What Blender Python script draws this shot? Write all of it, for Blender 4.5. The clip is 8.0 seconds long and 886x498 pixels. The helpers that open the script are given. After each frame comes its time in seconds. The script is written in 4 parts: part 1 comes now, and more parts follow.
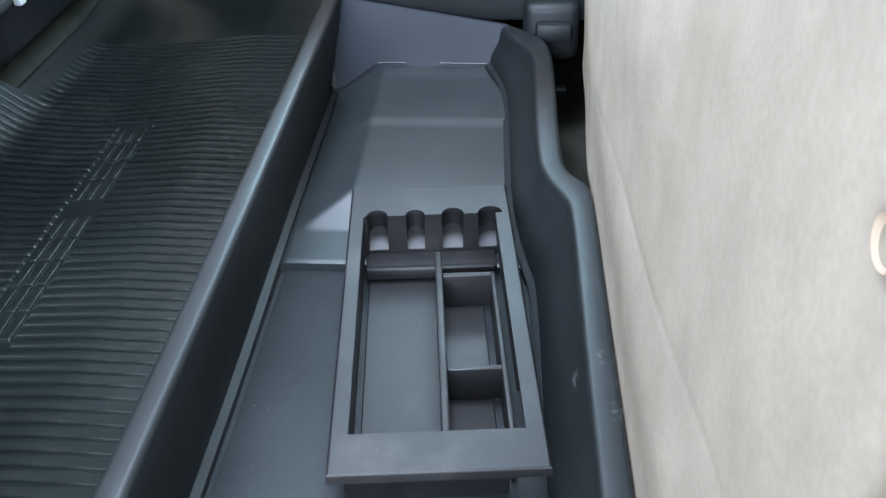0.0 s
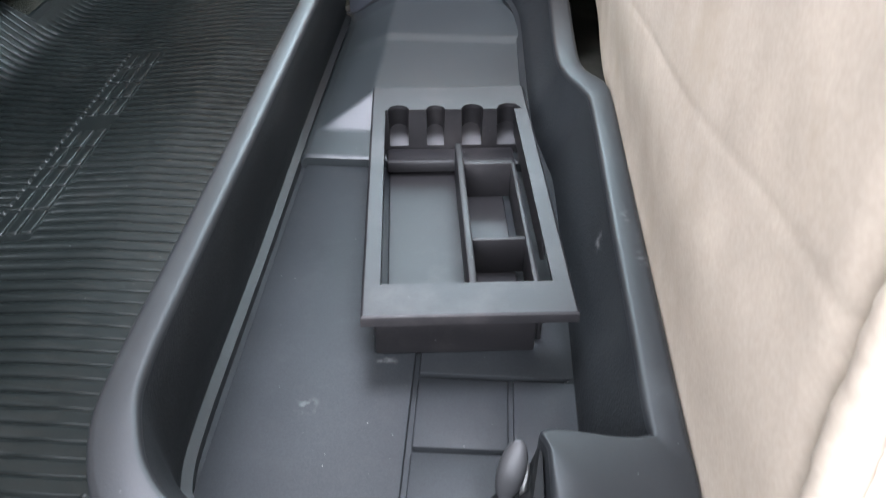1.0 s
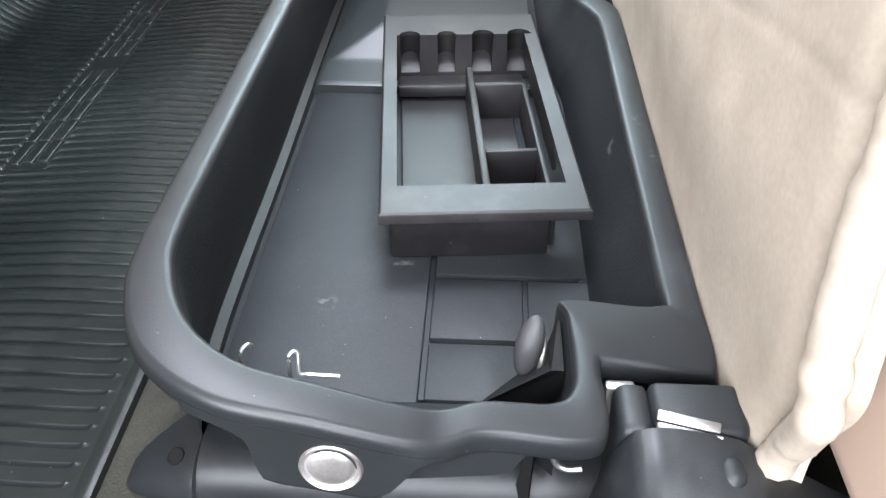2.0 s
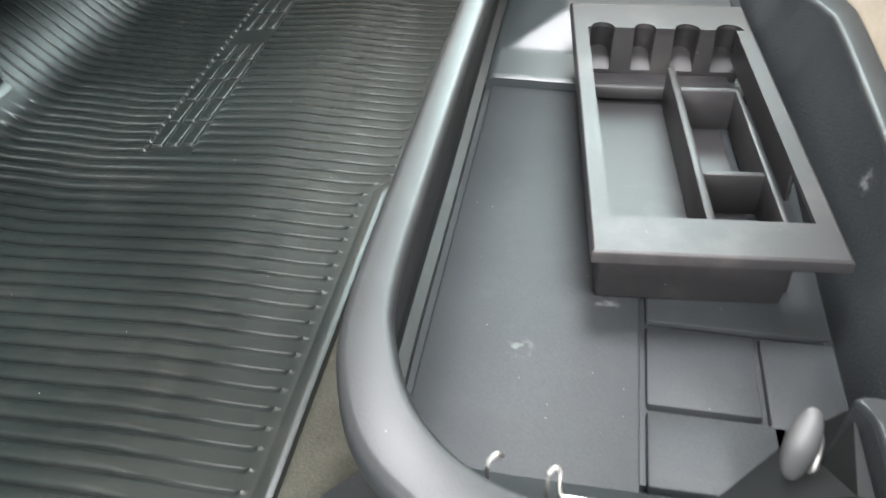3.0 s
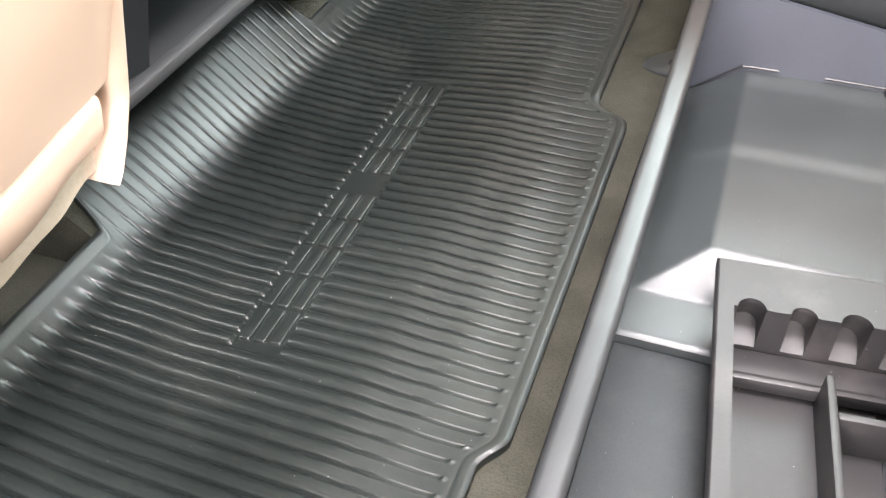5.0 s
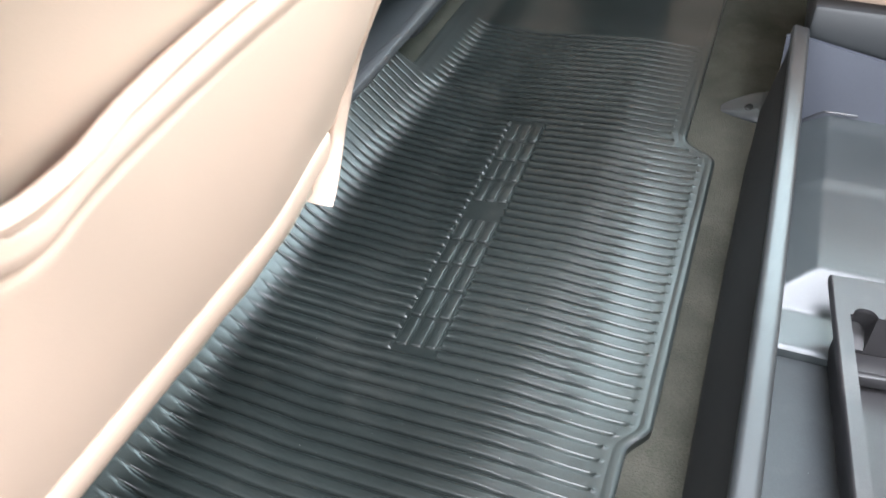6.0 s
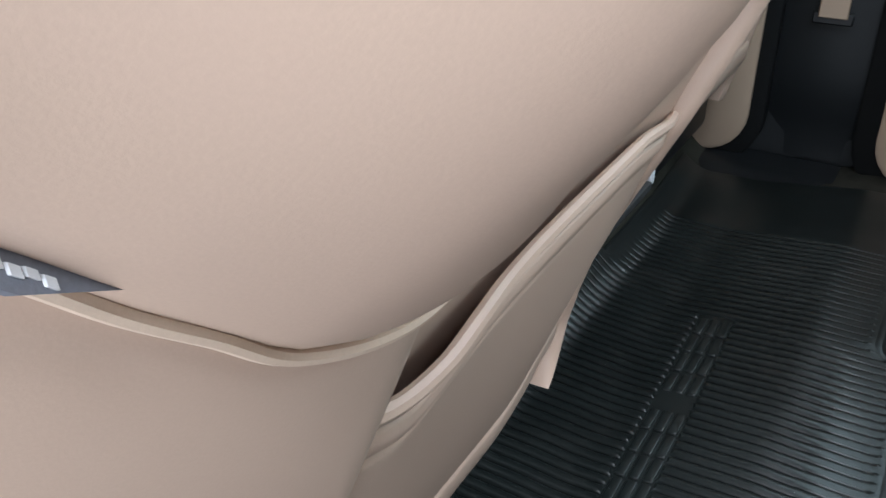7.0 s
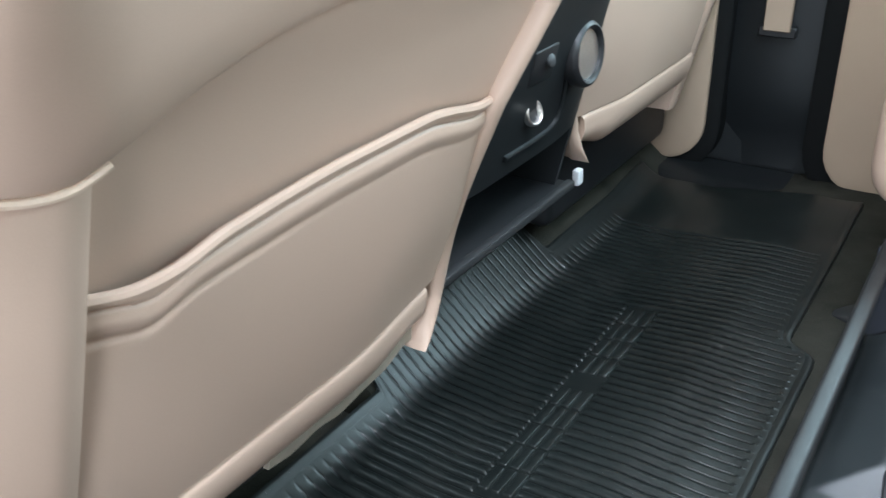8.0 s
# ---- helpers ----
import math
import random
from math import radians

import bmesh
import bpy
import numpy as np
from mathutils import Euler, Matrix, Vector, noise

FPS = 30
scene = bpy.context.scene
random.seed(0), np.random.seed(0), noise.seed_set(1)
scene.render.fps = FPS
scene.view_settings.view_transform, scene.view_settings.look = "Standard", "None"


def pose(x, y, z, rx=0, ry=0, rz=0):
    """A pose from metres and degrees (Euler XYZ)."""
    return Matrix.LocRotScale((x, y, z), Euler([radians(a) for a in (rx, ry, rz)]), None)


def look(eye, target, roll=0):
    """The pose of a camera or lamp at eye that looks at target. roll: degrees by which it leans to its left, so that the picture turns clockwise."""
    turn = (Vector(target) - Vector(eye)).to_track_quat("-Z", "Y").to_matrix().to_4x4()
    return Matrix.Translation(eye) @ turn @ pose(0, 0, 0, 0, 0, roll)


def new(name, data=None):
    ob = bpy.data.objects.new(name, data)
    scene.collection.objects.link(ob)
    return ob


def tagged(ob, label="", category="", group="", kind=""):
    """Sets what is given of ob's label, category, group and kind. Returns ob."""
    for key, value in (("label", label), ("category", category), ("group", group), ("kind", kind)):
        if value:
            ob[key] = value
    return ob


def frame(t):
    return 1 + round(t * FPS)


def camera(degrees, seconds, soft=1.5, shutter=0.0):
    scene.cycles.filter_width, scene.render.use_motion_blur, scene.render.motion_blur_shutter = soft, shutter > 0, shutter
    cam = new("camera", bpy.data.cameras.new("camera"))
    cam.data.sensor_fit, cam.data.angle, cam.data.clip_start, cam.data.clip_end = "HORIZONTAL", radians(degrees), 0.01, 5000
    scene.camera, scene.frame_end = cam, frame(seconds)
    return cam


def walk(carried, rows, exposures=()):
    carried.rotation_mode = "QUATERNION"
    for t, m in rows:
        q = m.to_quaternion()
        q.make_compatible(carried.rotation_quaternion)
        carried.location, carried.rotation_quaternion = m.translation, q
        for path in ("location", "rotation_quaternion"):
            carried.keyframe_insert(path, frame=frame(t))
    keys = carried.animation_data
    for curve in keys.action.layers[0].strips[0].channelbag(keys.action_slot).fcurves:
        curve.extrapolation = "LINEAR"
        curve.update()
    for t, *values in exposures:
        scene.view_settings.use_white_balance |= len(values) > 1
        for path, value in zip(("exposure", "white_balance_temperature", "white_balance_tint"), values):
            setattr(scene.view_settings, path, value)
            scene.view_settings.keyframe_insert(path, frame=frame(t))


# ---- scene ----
cam = camera(53.2, 8.0, 1.4, 0.2)
PATH = [
    (0, (0.112, -0.09, 0.641), (-0.009, 1.516, -0.544), -1.4),
    (0.5, (0.091, -0.108, 0.621), (-0.03, 1.5, -0.563), -0.9),
    (1, (0.08, -0.172, 0.566), (-0.001, 1.44, -0.614), 0.3),
    (1.2, (0.078, -0.196, 0.54), (0.009, 1.42, -0.637), 0.8),
    (2.3, (0.061, -0.222, 0.509), (-0.033, 1.363, -0.708), -0.5),
    (2.5, (0.03, -0.21, 0.493), (-0.085, 1.368, -0.73), -0.8),
    (3, (-0.019, -0.126, 0.498), (-0.287, 1.405, -0.761), -0.4),
    (3.5, (-0.045, -0.017, 0.53), (-0.453, 1.458, -0.757), -2.0),
    (4, (-0.057, 0.065, 0.55), (-0.545, 1.495, -0.76), -0.9),
    (4.2, (-0.054, 0.089, 0.581), (-0.553, 1.498, -0.747), -1.0),
    (5.3, (-0.06, 0.107, 0.638), (-0.594, 1.5, -0.694), -1.1),
    (5.5, (-0.08, 0.071, 0.648), (-0.617, 1.468, -0.68), -1.1),
    (6, (-0.158, -0.039, 0.699), (-0.692, 1.407, -0.575), -0.1),
    (6.5, (-0.196, -0.093, 0.751), (-0.895, 1.45, -0.312), 0.0),
    (7, (-0.215, -0.1, 0.744), (-1.107, 1.404, -0.227), -0.2),
    (7.5, (-0.166, -0.095, 0.747), (-1.139, 1.377, -0.195), 0.2),
    (8, (-0.015, -0.113, 0.748), (-1.014, 1.359, -0.167), -1.7),
]
EXPOSURES = [(0, 0.68, 5150, 6), (1, 0.9, 5750, 14), (2.5, 1.2, 6000, 10), (3, 1.6, 6300, 9), (3.5, 1.9, 6500, 10), (4, 2.15, 6900, 16), (5.5, 1.95, 6300, 17), (6, 1.7, 5900, 11), (6.5, 0.42, 5800, 17), (7, -0.52, 5620, 9), (7.5, -0.36, 5500, 6), (8, 0.27, 5550, 6)]
walk(cam, [(t, look(eye, target, roll)) for t, eye, target, roll in PATH], EXPOSURES)

# ---- world, sun, large lights and exposure ----
world = bpy.data.worlds.new("garage_light")
scene.world = world
world.use_nodes = True
world.node_tree.nodes["Background"].inputs["Color"].default_value = (0.86, 0.98, 1.0, 1)
world.node_tree.nodes["Background"].inputs["Strength"].default_value = 0.03


def area_lamp(name, m, w, h, watts, colour):
    data = bpy.data.lights.new(name, "AREA")
    data.shape, data.size, data.size_y, data.energy, data.color = "RECTANGLE", w, h, watts, colour
    ob = new(name, data)
    ob.matrix_world = m
    return ob


# a ceiling lamp of the hall shines in under the roof edge of the open doorway
area_lamp("hall_ceiling_light", look((0.75, -1.3, 2.95), (-0.1, 0.3, 0.1)), 0.5, 0.3, 88, (1.0, 0.98, 0.95))
# the open rear door lets in the light of the hall; a dome lamp sits in the roof lining
area_lamp("door_opening_light", look((-0.18, -1.0, 0.78), (-0.05, 0.6, 0.3)), 0.9, 0.9, 39, (1.0, 0.98, 0.95))
area_lamp("dome_lamp_light", look((-0.04, 0.57, 1.28), (-0.04, 0.57, 0)), 0.32, 0.34, 13, (1.0, 0.98, 1.0))
# the windows of the far doors
area_lamp("rear_window_light", look((0.02, 1.78, 0.96), (0.0, 0.5, 0.6)), 0.86, 0.6, 18, (0.8, 0.97, 0.95))
area_lamp("front_window_light", look((-0.95, 1.78, 0.98), (-0.8, 0.5, 0.75)), 0.8, 0.5, 4, (0.8, 1.0, 0.98))
# lamp added at the unseen windscreen, tilted up to brighten the roof lining
area_lamp("windscreen_light", look((-1.8, 0.8, 1.0), (-0.7, 0.8, 1.3)), 1.5, 0.35, 30, (0.92, 1.0, 0.98))
# the rear window, over the top of the folded cushion
area_lamp("back_window_light", look((0.62, 0.85, 1.18), (-0.5, 0.9, 0.2)), 1.1, 0.22, 8, (0.8, 1.0, 1.0))


# ---- materials ----
def material(name, base, rough=0.5, metal=0.0, vary=0.15, scale=6.0, grain=400.0, bump=0.1, spec=0.5, second=None, mix=0.0, mix_scale=3.0, sheen=0.0, depth=0.001, dust=0.0, scuffs=()):
    """Base colour varied at two scales, with fine relief."""
    m = bpy.data.materials.new(name)
    m.use_nodes = True
    nt = m.node_tree
    n, l = nt.nodes, nt.links
    b = n["Principled BSDF"]
    tc = n.new("ShaderNodeTexCoord")
    big, fine = n.new("ShaderNodeTexNoise"), n.new("ShaderNodeTexNoise")
    big.inputs["Scale"].default_value, big.inputs["Detail"].default_value = scale, 5
    fine.inputs["Scale"].default_value, fine.inputs["Detail"].default_value = grain, 3
    for t in (big, fine):
        l.new(tc.outputs["Object"], t.inputs["Vector"])
    ramp = n.new("ShaderNodeMapRange")
    ramp.inputs["From Min"].default_value, ramp.inputs["From Max"].default_value = 0.3, 0.7
    ramp.inputs["To Min"].default_value, ramp.inputs["To Max"].default_value = 1 - vary, 1 + vary
    l.new(big.outputs["Fac"], ramp.inputs["Value"])
    ramp2 = n.new("ShaderNodeMapRange")
    ramp2.inputs["From Min"].default_value, ramp2.inputs["From Max"].default_value = 0.3, 0.7
    ramp2.inputs["To Min"].default_value, ramp2.inputs["To Max"].default_value = 1 - vary * 0.6, 1 + vary * 0.6
    l.new(fine.outputs["Fac"], ramp2.inputs["Value"])
    mul = n.new("ShaderNodeMath")
    mul.operation = "MULTIPLY"
    l.new(ramp.outputs[0], mul.inputs[0]), l.new(ramp2.outputs[0], mul.inputs[1])
    col = n.new("ShaderNodeMix")
    col.data_type, col.blend_type = "RGBA", "MULTIPLY"
    col.inputs["Factor"].default_value = 1.0
    col.inputs["A"].default_value = (*base, 1)
    l.new(mul.outputs[0], col.inputs["B"])
    out = col.outputs["Result"]
    if second:
        spots = n.new("ShaderNodeTexNoise")
        spots.inputs["Scale"].default_value, spots.inputs["Detail"].default_value, spots.inputs["Roughness"].default_value = mix_scale, 6, 0.65
        l.new(tc.outputs["Object"], spots.inputs["Vector"])
        cut = n.new("ShaderNodeMapRange")
        cut.inputs["From Min"].default_value, cut.inputs["From Max"].default_value = 0.52, 0.75
        cut.inputs["To Min"].default_value, cut.inputs["To Max"].default_value = 0.0, mix
        l.new(spots.outputs["Fac"], cut.inputs["Value"])
        over = n.new("ShaderNodeMix")
        over.data_type = "RGBA"
        l.new(cut.outputs[0], over.inputs["Factor"])
        l.new(out, over.inputs["A"])
        over.inputs["B"].default_value = (*second, 1)
        out = over.outputs["Result"]
    if dust:
        specks = n.new("ShaderNodeTexVoronoi")
        specks.inputs["Scale"].default_value = 160
        l.new(tc.outputs["Object"], specks.inputs["Vector"])
        size = n.new("ShaderNodeMapRange")
        size.inputs["From Min"].default_value, size.inputs["From Max"].default_value = 0.075, 0.02
        l.new(specks.outputs["Distance"], size.inputs["Value"])
        some = n.new("ShaderNodeSeparateColor")
        l.new(specks.outputs["Color"], some.inputs["Color"])
        few = n.new("ShaderNodeMapRange")
        few.inputs["From Min"].default_value, few.inputs["From Max"].default_value = 0.84, 0.96
        l.new(some.outputs["Red"], few.inputs["Value"])
        both = n.new("ShaderNodeMath")
        both.operation = "MULTIPLY"
        l.new(size.outputs[0], both.inputs[0]), l.new(few.outputs[0], both.inputs[1])
        amount = n.new("ShaderNodeMath")
        amount.operation = "MULTIPLY"
        amount.inputs[1].default_value = dust
        l.new(both.outputs[0], amount.inputs[0])
        dusty = n.new("ShaderNodeMix")
        dusty.data_type = "RGBA"
        l.new(amount.outputs[0], dusty.inputs["Factor"])
        l.new(out, dusty.inputs["A"])
        dusty.inputs["B"].default_value = (0.55, 0.55, 0.53, 1)
        out = dusty.outputs["Result"]
    for x, y, z, r in scuffs:
        # a pale rubbed spot with a broken outline
        warp = n.new("ShaderNodeTexNoise")
        warp.inputs["Scale"].default_value, warp.inputs["Detail"].default_value = 130, 4
        l.new(tc.outputs["Object"], warp.inputs["Vector"])
        far_off = n.new("ShaderNodeVectorMath")
        far_off.operation = "DISTANCE"
        far_off.inputs[1].default_value = (x, y, z)
        l.new(tc.outputs["Object"], far_off.inputs[0])
        near = n.new("ShaderNodeMapRange")
        near.inputs["From Min"].default_value, near.inputs["From Max"].default_value = r, 0.2 * r
        l.new(far_off.outputs["Value"], near.inputs["Value"])
        broken = n.new("ShaderNodeMapRange")
        broken.inputs["From Min"].default_value, broken.inputs["From Max"].default_value = 0.5, 0.66
        l.new(warp.outputs["Fac"], broken.inputs["Value"])
        rub = n.new("ShaderNodeMath")
        rub.operation = "MULTIPLY"
        l.new(near.outputs[0], rub.inputs[0]), l.new(broken.outputs[0], rub.inputs[1])
        pale = n.new("ShaderNodeMix")
        pale.data_type = "RGBA"
        l.new(rub.outputs[0], pale.inputs["Factor"])
        l.new(out, pale.inputs["A"])
        pale.inputs["B"].default_value = (0.09, 0.093, 0.093, 1)
        out = pale.outputs["Result"]
    l.new(out, b.inputs["Base Color"])
    rr = n.new("ShaderNodeMapRange")
    rr.inputs["To Min"].default_value, rr.inputs["To Max"].default_value = max(0.02, rough - 0.08), min(1, rough + 0.08)
    l.new(big.outputs["Fac"], rr.inputs["Value"])
    l.new(rr.outputs[0], b.inputs["Roughness"])
    b.inputs["Metallic"].default_value = metal
    b.inputs["Specular IOR Level"].default_value = spec
    if sheen:
        b.inputs["Sheen Weight"].default_value, b.inputs["Sheen Roughness"].default_value = sheen, 0.6
    if bump:
        bp = n.new("ShaderNodeBump")
        bp.inputs["Strength"].default_value, bp.inputs["Distance"].default_value = bump, depth
        l.new(fine.outputs["Fac"], bp.inputs["Height"])
        l.new(bp.outputs["Normal"], b.inputs["Normal"])
    return m


SCUFFS = [(0.1935, 0.389, 0.19, 0.010), (0.199, 0.337, 0.19, 0.011), (0.173, 0.394, 0.165, 0.011), (-0.0395, 0.268, 0.1005, 0.011), (0.0115, 0.318, 0.1005, 0.012)]
PLASTIC = material("moulded_plastic", (0.0128, 0.0143, 0.0156), 0.43, vary=0.2, grain=900, bump=0.08, spec=0.31, second=(0.034, 0.037, 0.038), mix=0.6, mix_scale=11, dust=0.4, scuffs=SCUFFS)
# coarser grain, and darker than the rim's plastic to hold the walls' shade
GRAINED_SHADE = material("grained_shaded_plastic", (0.009, 0.0108, 0.0122), 0.66, vary=0.25, grain=420, bump=0.5, spec=0.25, second=(0.026, 0.029, 0.03), mix=0.5, mix_scale=11, dust=0.6, scuffs=SCUFFS)
WORN = material("worn_floor_plastic", (0.0185, 0.0208, 0.023), 0.56, vary=0.3, grain=900, bump=0.12, spec=0.27, second=(0.035, 0.037, 0.038), mix=0.4, mix_scale=40, dust=0.6, scuffs=SCUFFS)
# same moulding as the shell, made lighter for the light on the raised floor
LIT_DECK = material("lit_deck_plastic", (0.026, 0.0305, 0.032), 0.4, vary=0.2, grain=900, bump=0.1, spec=0.42, second=(0.04, 0.043, 0.044), mix=0.5, mix_scale=9, dust=0.5)
# paler and bluer, with daylight on the end panel put into the colour
LIT_SLATE = material("lit_slate_plastic", (0.035, 0.039, 0.05), 0.42, vary=0.15, grain=900, bump=0.1, spec=0.4)
TRAY = material("tray_plastic", (0.0135, 0.0128, 0.0138), 0.46, vary=0.22, grain=700, bump=0.1, spec=0.36, second=(0.05, 0.045, 0.045), mix=0.55, mix_scale=14, dust=0.7)
BLACK = material("black_plastic", (0.012, 0.0125, 0.014), 0.45, vary=0.1, grain=700, bump=0.1)
TRIM = material("dark_trim_plastic", (0.0088, 0.0105, 0.0118), 0.5, vary=0.1, grain=700, bump=0.15, spec=0.36)
# door seals' own black; also shade painted on the box's outer side
SEAL_SHADE = material("black_seal_and_shade", (0.0045, 0.005, 0.0052), 0.75, vary=0.1, grain=700, bump=0.1, spec=0.2)
RUBBER = material("mat_rubber", (0.0072, 0.0092, 0.0088), 0.33, vary=0.3, scale=5, grain=500, bump=0.1, spec=0.38, second=(0.02, 0.021, 0.0195), mix=0.5, mix_scale=13, dust=0.9)
CARPET = material("grey_carpet", (0.028, 0.0275, 0.022), 0.95, vary=0.35, scale=14, grain=420, bump=0.6, spec=0.1, depth=0.002, second=(0.06, 0.057, 0.047), mix=0.4, mix_scale=20)
LINER = material("cushion_underside_felt", (0.355, 0.308, 0.25), 0.97, vary=0.09, scale=22, grain=260, bump=0.1, spec=0.05, second=(0.29, 0.245, 0.187), mix=0.7, mix_scale=9, depth=0.0015)
LEATHER = material("beige_leather", (0.50, 0.372, 0.29), 0.46, vary=0.03, scale=5, grain=900, bump=0.05, spec=0.36)
PIPING = material("beige_piping", (0.6, 0.47, 0.36), 0.5, vary=0.05, grain=500, bump=0.15)
STITCH = material("seam_thread", (0.36, 0.26, 0.2), 0.8, vary=0.1, grain=900)
DOORSKIN = material("beige_door_trim", (0.36, 0.275, 0.2), 0.55, vary=0.05, grain=500, bump=0.15)
CHROME = material("worn_chrome", (0.74, 0.71, 0.68), 0.38, metal=1.0, vary=0.1, grain=300, bump=0.1)
CAP = material("satin_metal_cap", (0.66, 0.63, 0.62), 0.45, metal=1.0, vary=0.12, scale=60, grain=500, bump=0.3)
WIRE = material("bare_steel_wire", (0.45, 0.45, 0.44), 0.42, metal=1.0, vary=0.1)
HEADLINER = material("light_roof_lining", (0.62, 0.59, 0.55), 0.95, vary=0.05, grain=300)
DULL = material("dull_grey_plastic", (0.028, 0.0287, 0.03), 0.5, vary=0.12, grain=700, bump=0.1)
TAG = material("grey_woven_tag", (0.17, 0.18, 0.215), 0.7, vary=0.1, grain=900, bump=0.2)
THREAD = material("pale_thread", (0.65, 0.66, 0.68), 0.8, vary=0.1)


# ---- builders ----
def mesh_object(name, verts, faces, mat, parent=None, label="", smooth=True):
    me = bpy.data.meshes.new(name)
    me.from_pydata([tuple(v) for v in verts], [], faces)
    me.update()
    bm = bmesh.new()
    bm.from_mesh(me)
    bmesh.ops.recalc_face_normals(bm, faces=bm.faces)
    bm.to_mesh(me)
    bm.free()
    return finish(name, me, mat, parent, label, smooth)


def finish(name, me, mat, parent=None, label="", smooth=True):
    if smooth:
        me.shade_smooth()
        me.set_sharp_from_angle(angle=radians(42))
    me.materials.append(mat)
    ob = new(name, me)
    if parent:
        ob.parent = parent
    if label:
        ob["label"] = label
    return ob


def part(name, bm, mat, parent=None, label="", smooth=True):
    me = bpy.data.meshes.new(name)
    bmesh.ops.recalc_face_normals(bm, faces=bm.faces)
    bm.to_mesh(me)
    bm.free()
    return finish(name, me, mat, parent, label, smooth)


def thing(name, at, label, category, group="", kind=""):
    ob = new(name)
    ob.empty_display_size = 0.02
    ob.location = at
    return tagged(ob, label, category, group, kind)


def under(parent, ob):
    """Parents ob without moving it."""
    ob.parent = parent
    ob.matrix_parent_inverse = Matrix.Translation(parent.location).inverted()
    return ob


def slab(bm, x0, x1, y0, y1, z0, z1, bevel=0.0, seg=2, m=None):
    r = bmesh.ops.create_cube(bm, size=1.0)
    vs = r["verts"]
    for v in vs:
        v.co = Vector(((x0 + x1) / 2 + v.co.x * (x1 - x0), (y0 + y1) / 2 + v.co.y * (y1 - y0), (z0 + z1) / 2 + v.co.z * (z1 - z0)))
    if bevel:
        es = list({e for v in vs for e in v.link_edges})
        out = bmesh.ops.bevel(bm, geom=es, offset=bevel, segments=seg, affect="EDGES", profile=0.5)
        vs = list({v for f in out["faces"] for v in f.verts} | {v for v in vs if v.is_valid})
    if m is not None:
        for v in vs:
            v.co = m @ v.co
    return vs


def tube(bm, pts, r, sides=8, ends=True):
    """A round cord along pts; r is a number or one radius a point."""
    pts = [Vector(p) for p in pts]
    rings = []
    for i, p in enumerate(pts):
        d = (pts[min(i + 1, len(pts) - 1)] - pts[max(i - 1, 0)]).normalized()
        a = d.cross(Vector((0.13, 0.31, 0.94))).normalized()
        b = d.cross(a)
        rad = r[i] if isinstance(r, (list, tuple)) else r
        rings.append([bm.verts.new(p + rad * (math.cos(k * 2 * math.pi / sides) * a + math.sin(k * 2 * math.pi / sides) * b)) for k in range(sides)])
    for q, s in zip(rings, rings[1:]):
        for k in range(sides):
            bm.faces.new((q[k], q[(k + 1) % sides], s[(k + 1) % sides], s[k]))
    if ends:
        bm.faces.new(rings[0][::-1]), bm.faces.new(rings[-1])


def spline(pts, n):
    """n points on a smooth curve through pts."""
    pts = [Vector(p) for p in pts]
    out = []
    for i in range(n):
        s = i / (n - 1) * (len(pts) - 1)
        k = min(int(s), len(pts) - 2)
        f = s - k
        a, b, c, d = pts[max(k - 1, 0)], pts[k], pts[k + 1], pts[min(k + 2, len(pts) - 1)]
        out.append(0.5 * (2 * b + (c - a) * f + (2 * a - 5 * b + 4 * c - d) * f * f + (3 * b - a - 3 * c + d) * f**3))
    return out


def sheet(name, f, us, vs, thick, mat, parent=None, label="", back=Vector((-1, 0, 0))):
    """A closed sheet: front at f(u, v), its back moved by thick along back."""
    nu, nv = len(us), len(vs)
    front = [Vector(f(u, v)) for v in vs for u in us]
    verts = front + [p + back * thick for p in front]
    n = nu * nv
    faces = []
    for j in range(nv - 1):
        for i in range(nu - 1):
            a = j * nu + i
            faces.append((a, a + 1, a + nu + 1, a + nu))
            faces.append((n + a, n + a + nu, n + a + nu + 1, n + a + 1))
    for i in range(nu - 1):
        faces.append((i, n + i, n + i + 1, i + 1))
        a = (nv - 1) * nu + i
        faces.append((a, a + 1, n + a + 1, n + a))
    for j in range(nv - 1):
        a = j * nu
        faces.append((a, a + nu, n + a + nu, n + a))
        b = a + nu - 1
        faces.append((b, n + b, n + b + nu, b + nu))
    return mesh_object(name, verts, faces, mat, parent, label)


def span(a, b, n):
    return [a + (b - a) * i / (n - 1) for i in range(n)]


def smooth(x):
    x = min(1.0, max(0.0, x))
    return x * x * (3 - 2 * x)


def curve_at(table, x):
    return float(np.interp(x, [p[0] for p in table], [p[1] for p in table]))


# ---- the cab's shell ----
def floor_height(x):
    """The pan rises towards the rear seat, and in front where it runs under the front seats."""
    d = max(0.0, -0.572 - max(x, -0.68))
    ramp = 0.85 * (d * d / 0.1 if d < 0.05 else d - 0.025)
    return 0.012 + 0.027 * smooth_step((x + 0.5) / 0.22) + ramp


def smooth_step(x):
    """A straight rise with short rounded ends."""
    x = min(1.0, max(0.0, x))
    r = 0.14
    if x < r:
        y = x * x / (2 * r)
    elif x > 1 - r:
        y = 1 - r - (1 - x) * (1 - x) / (2 * r)
    else:
        y = x - r / 2
    return y / (1 - r)


xs, ys = [-1.9, -1.2] + span(-0.85, -0.7, 6) + span(-0.69, -0.64, 6) + span(-0.634, -0.55, 12) + span(-0.53, -0.26, 26) + span(-0.22, 0.1, 12) + [0.3, 0.62], [-0.35, 0.0, 0.3, 0.6, 0.618, 0.622, 0.64, 0.9, 1.1, 1.3, 1.5, 1.7]
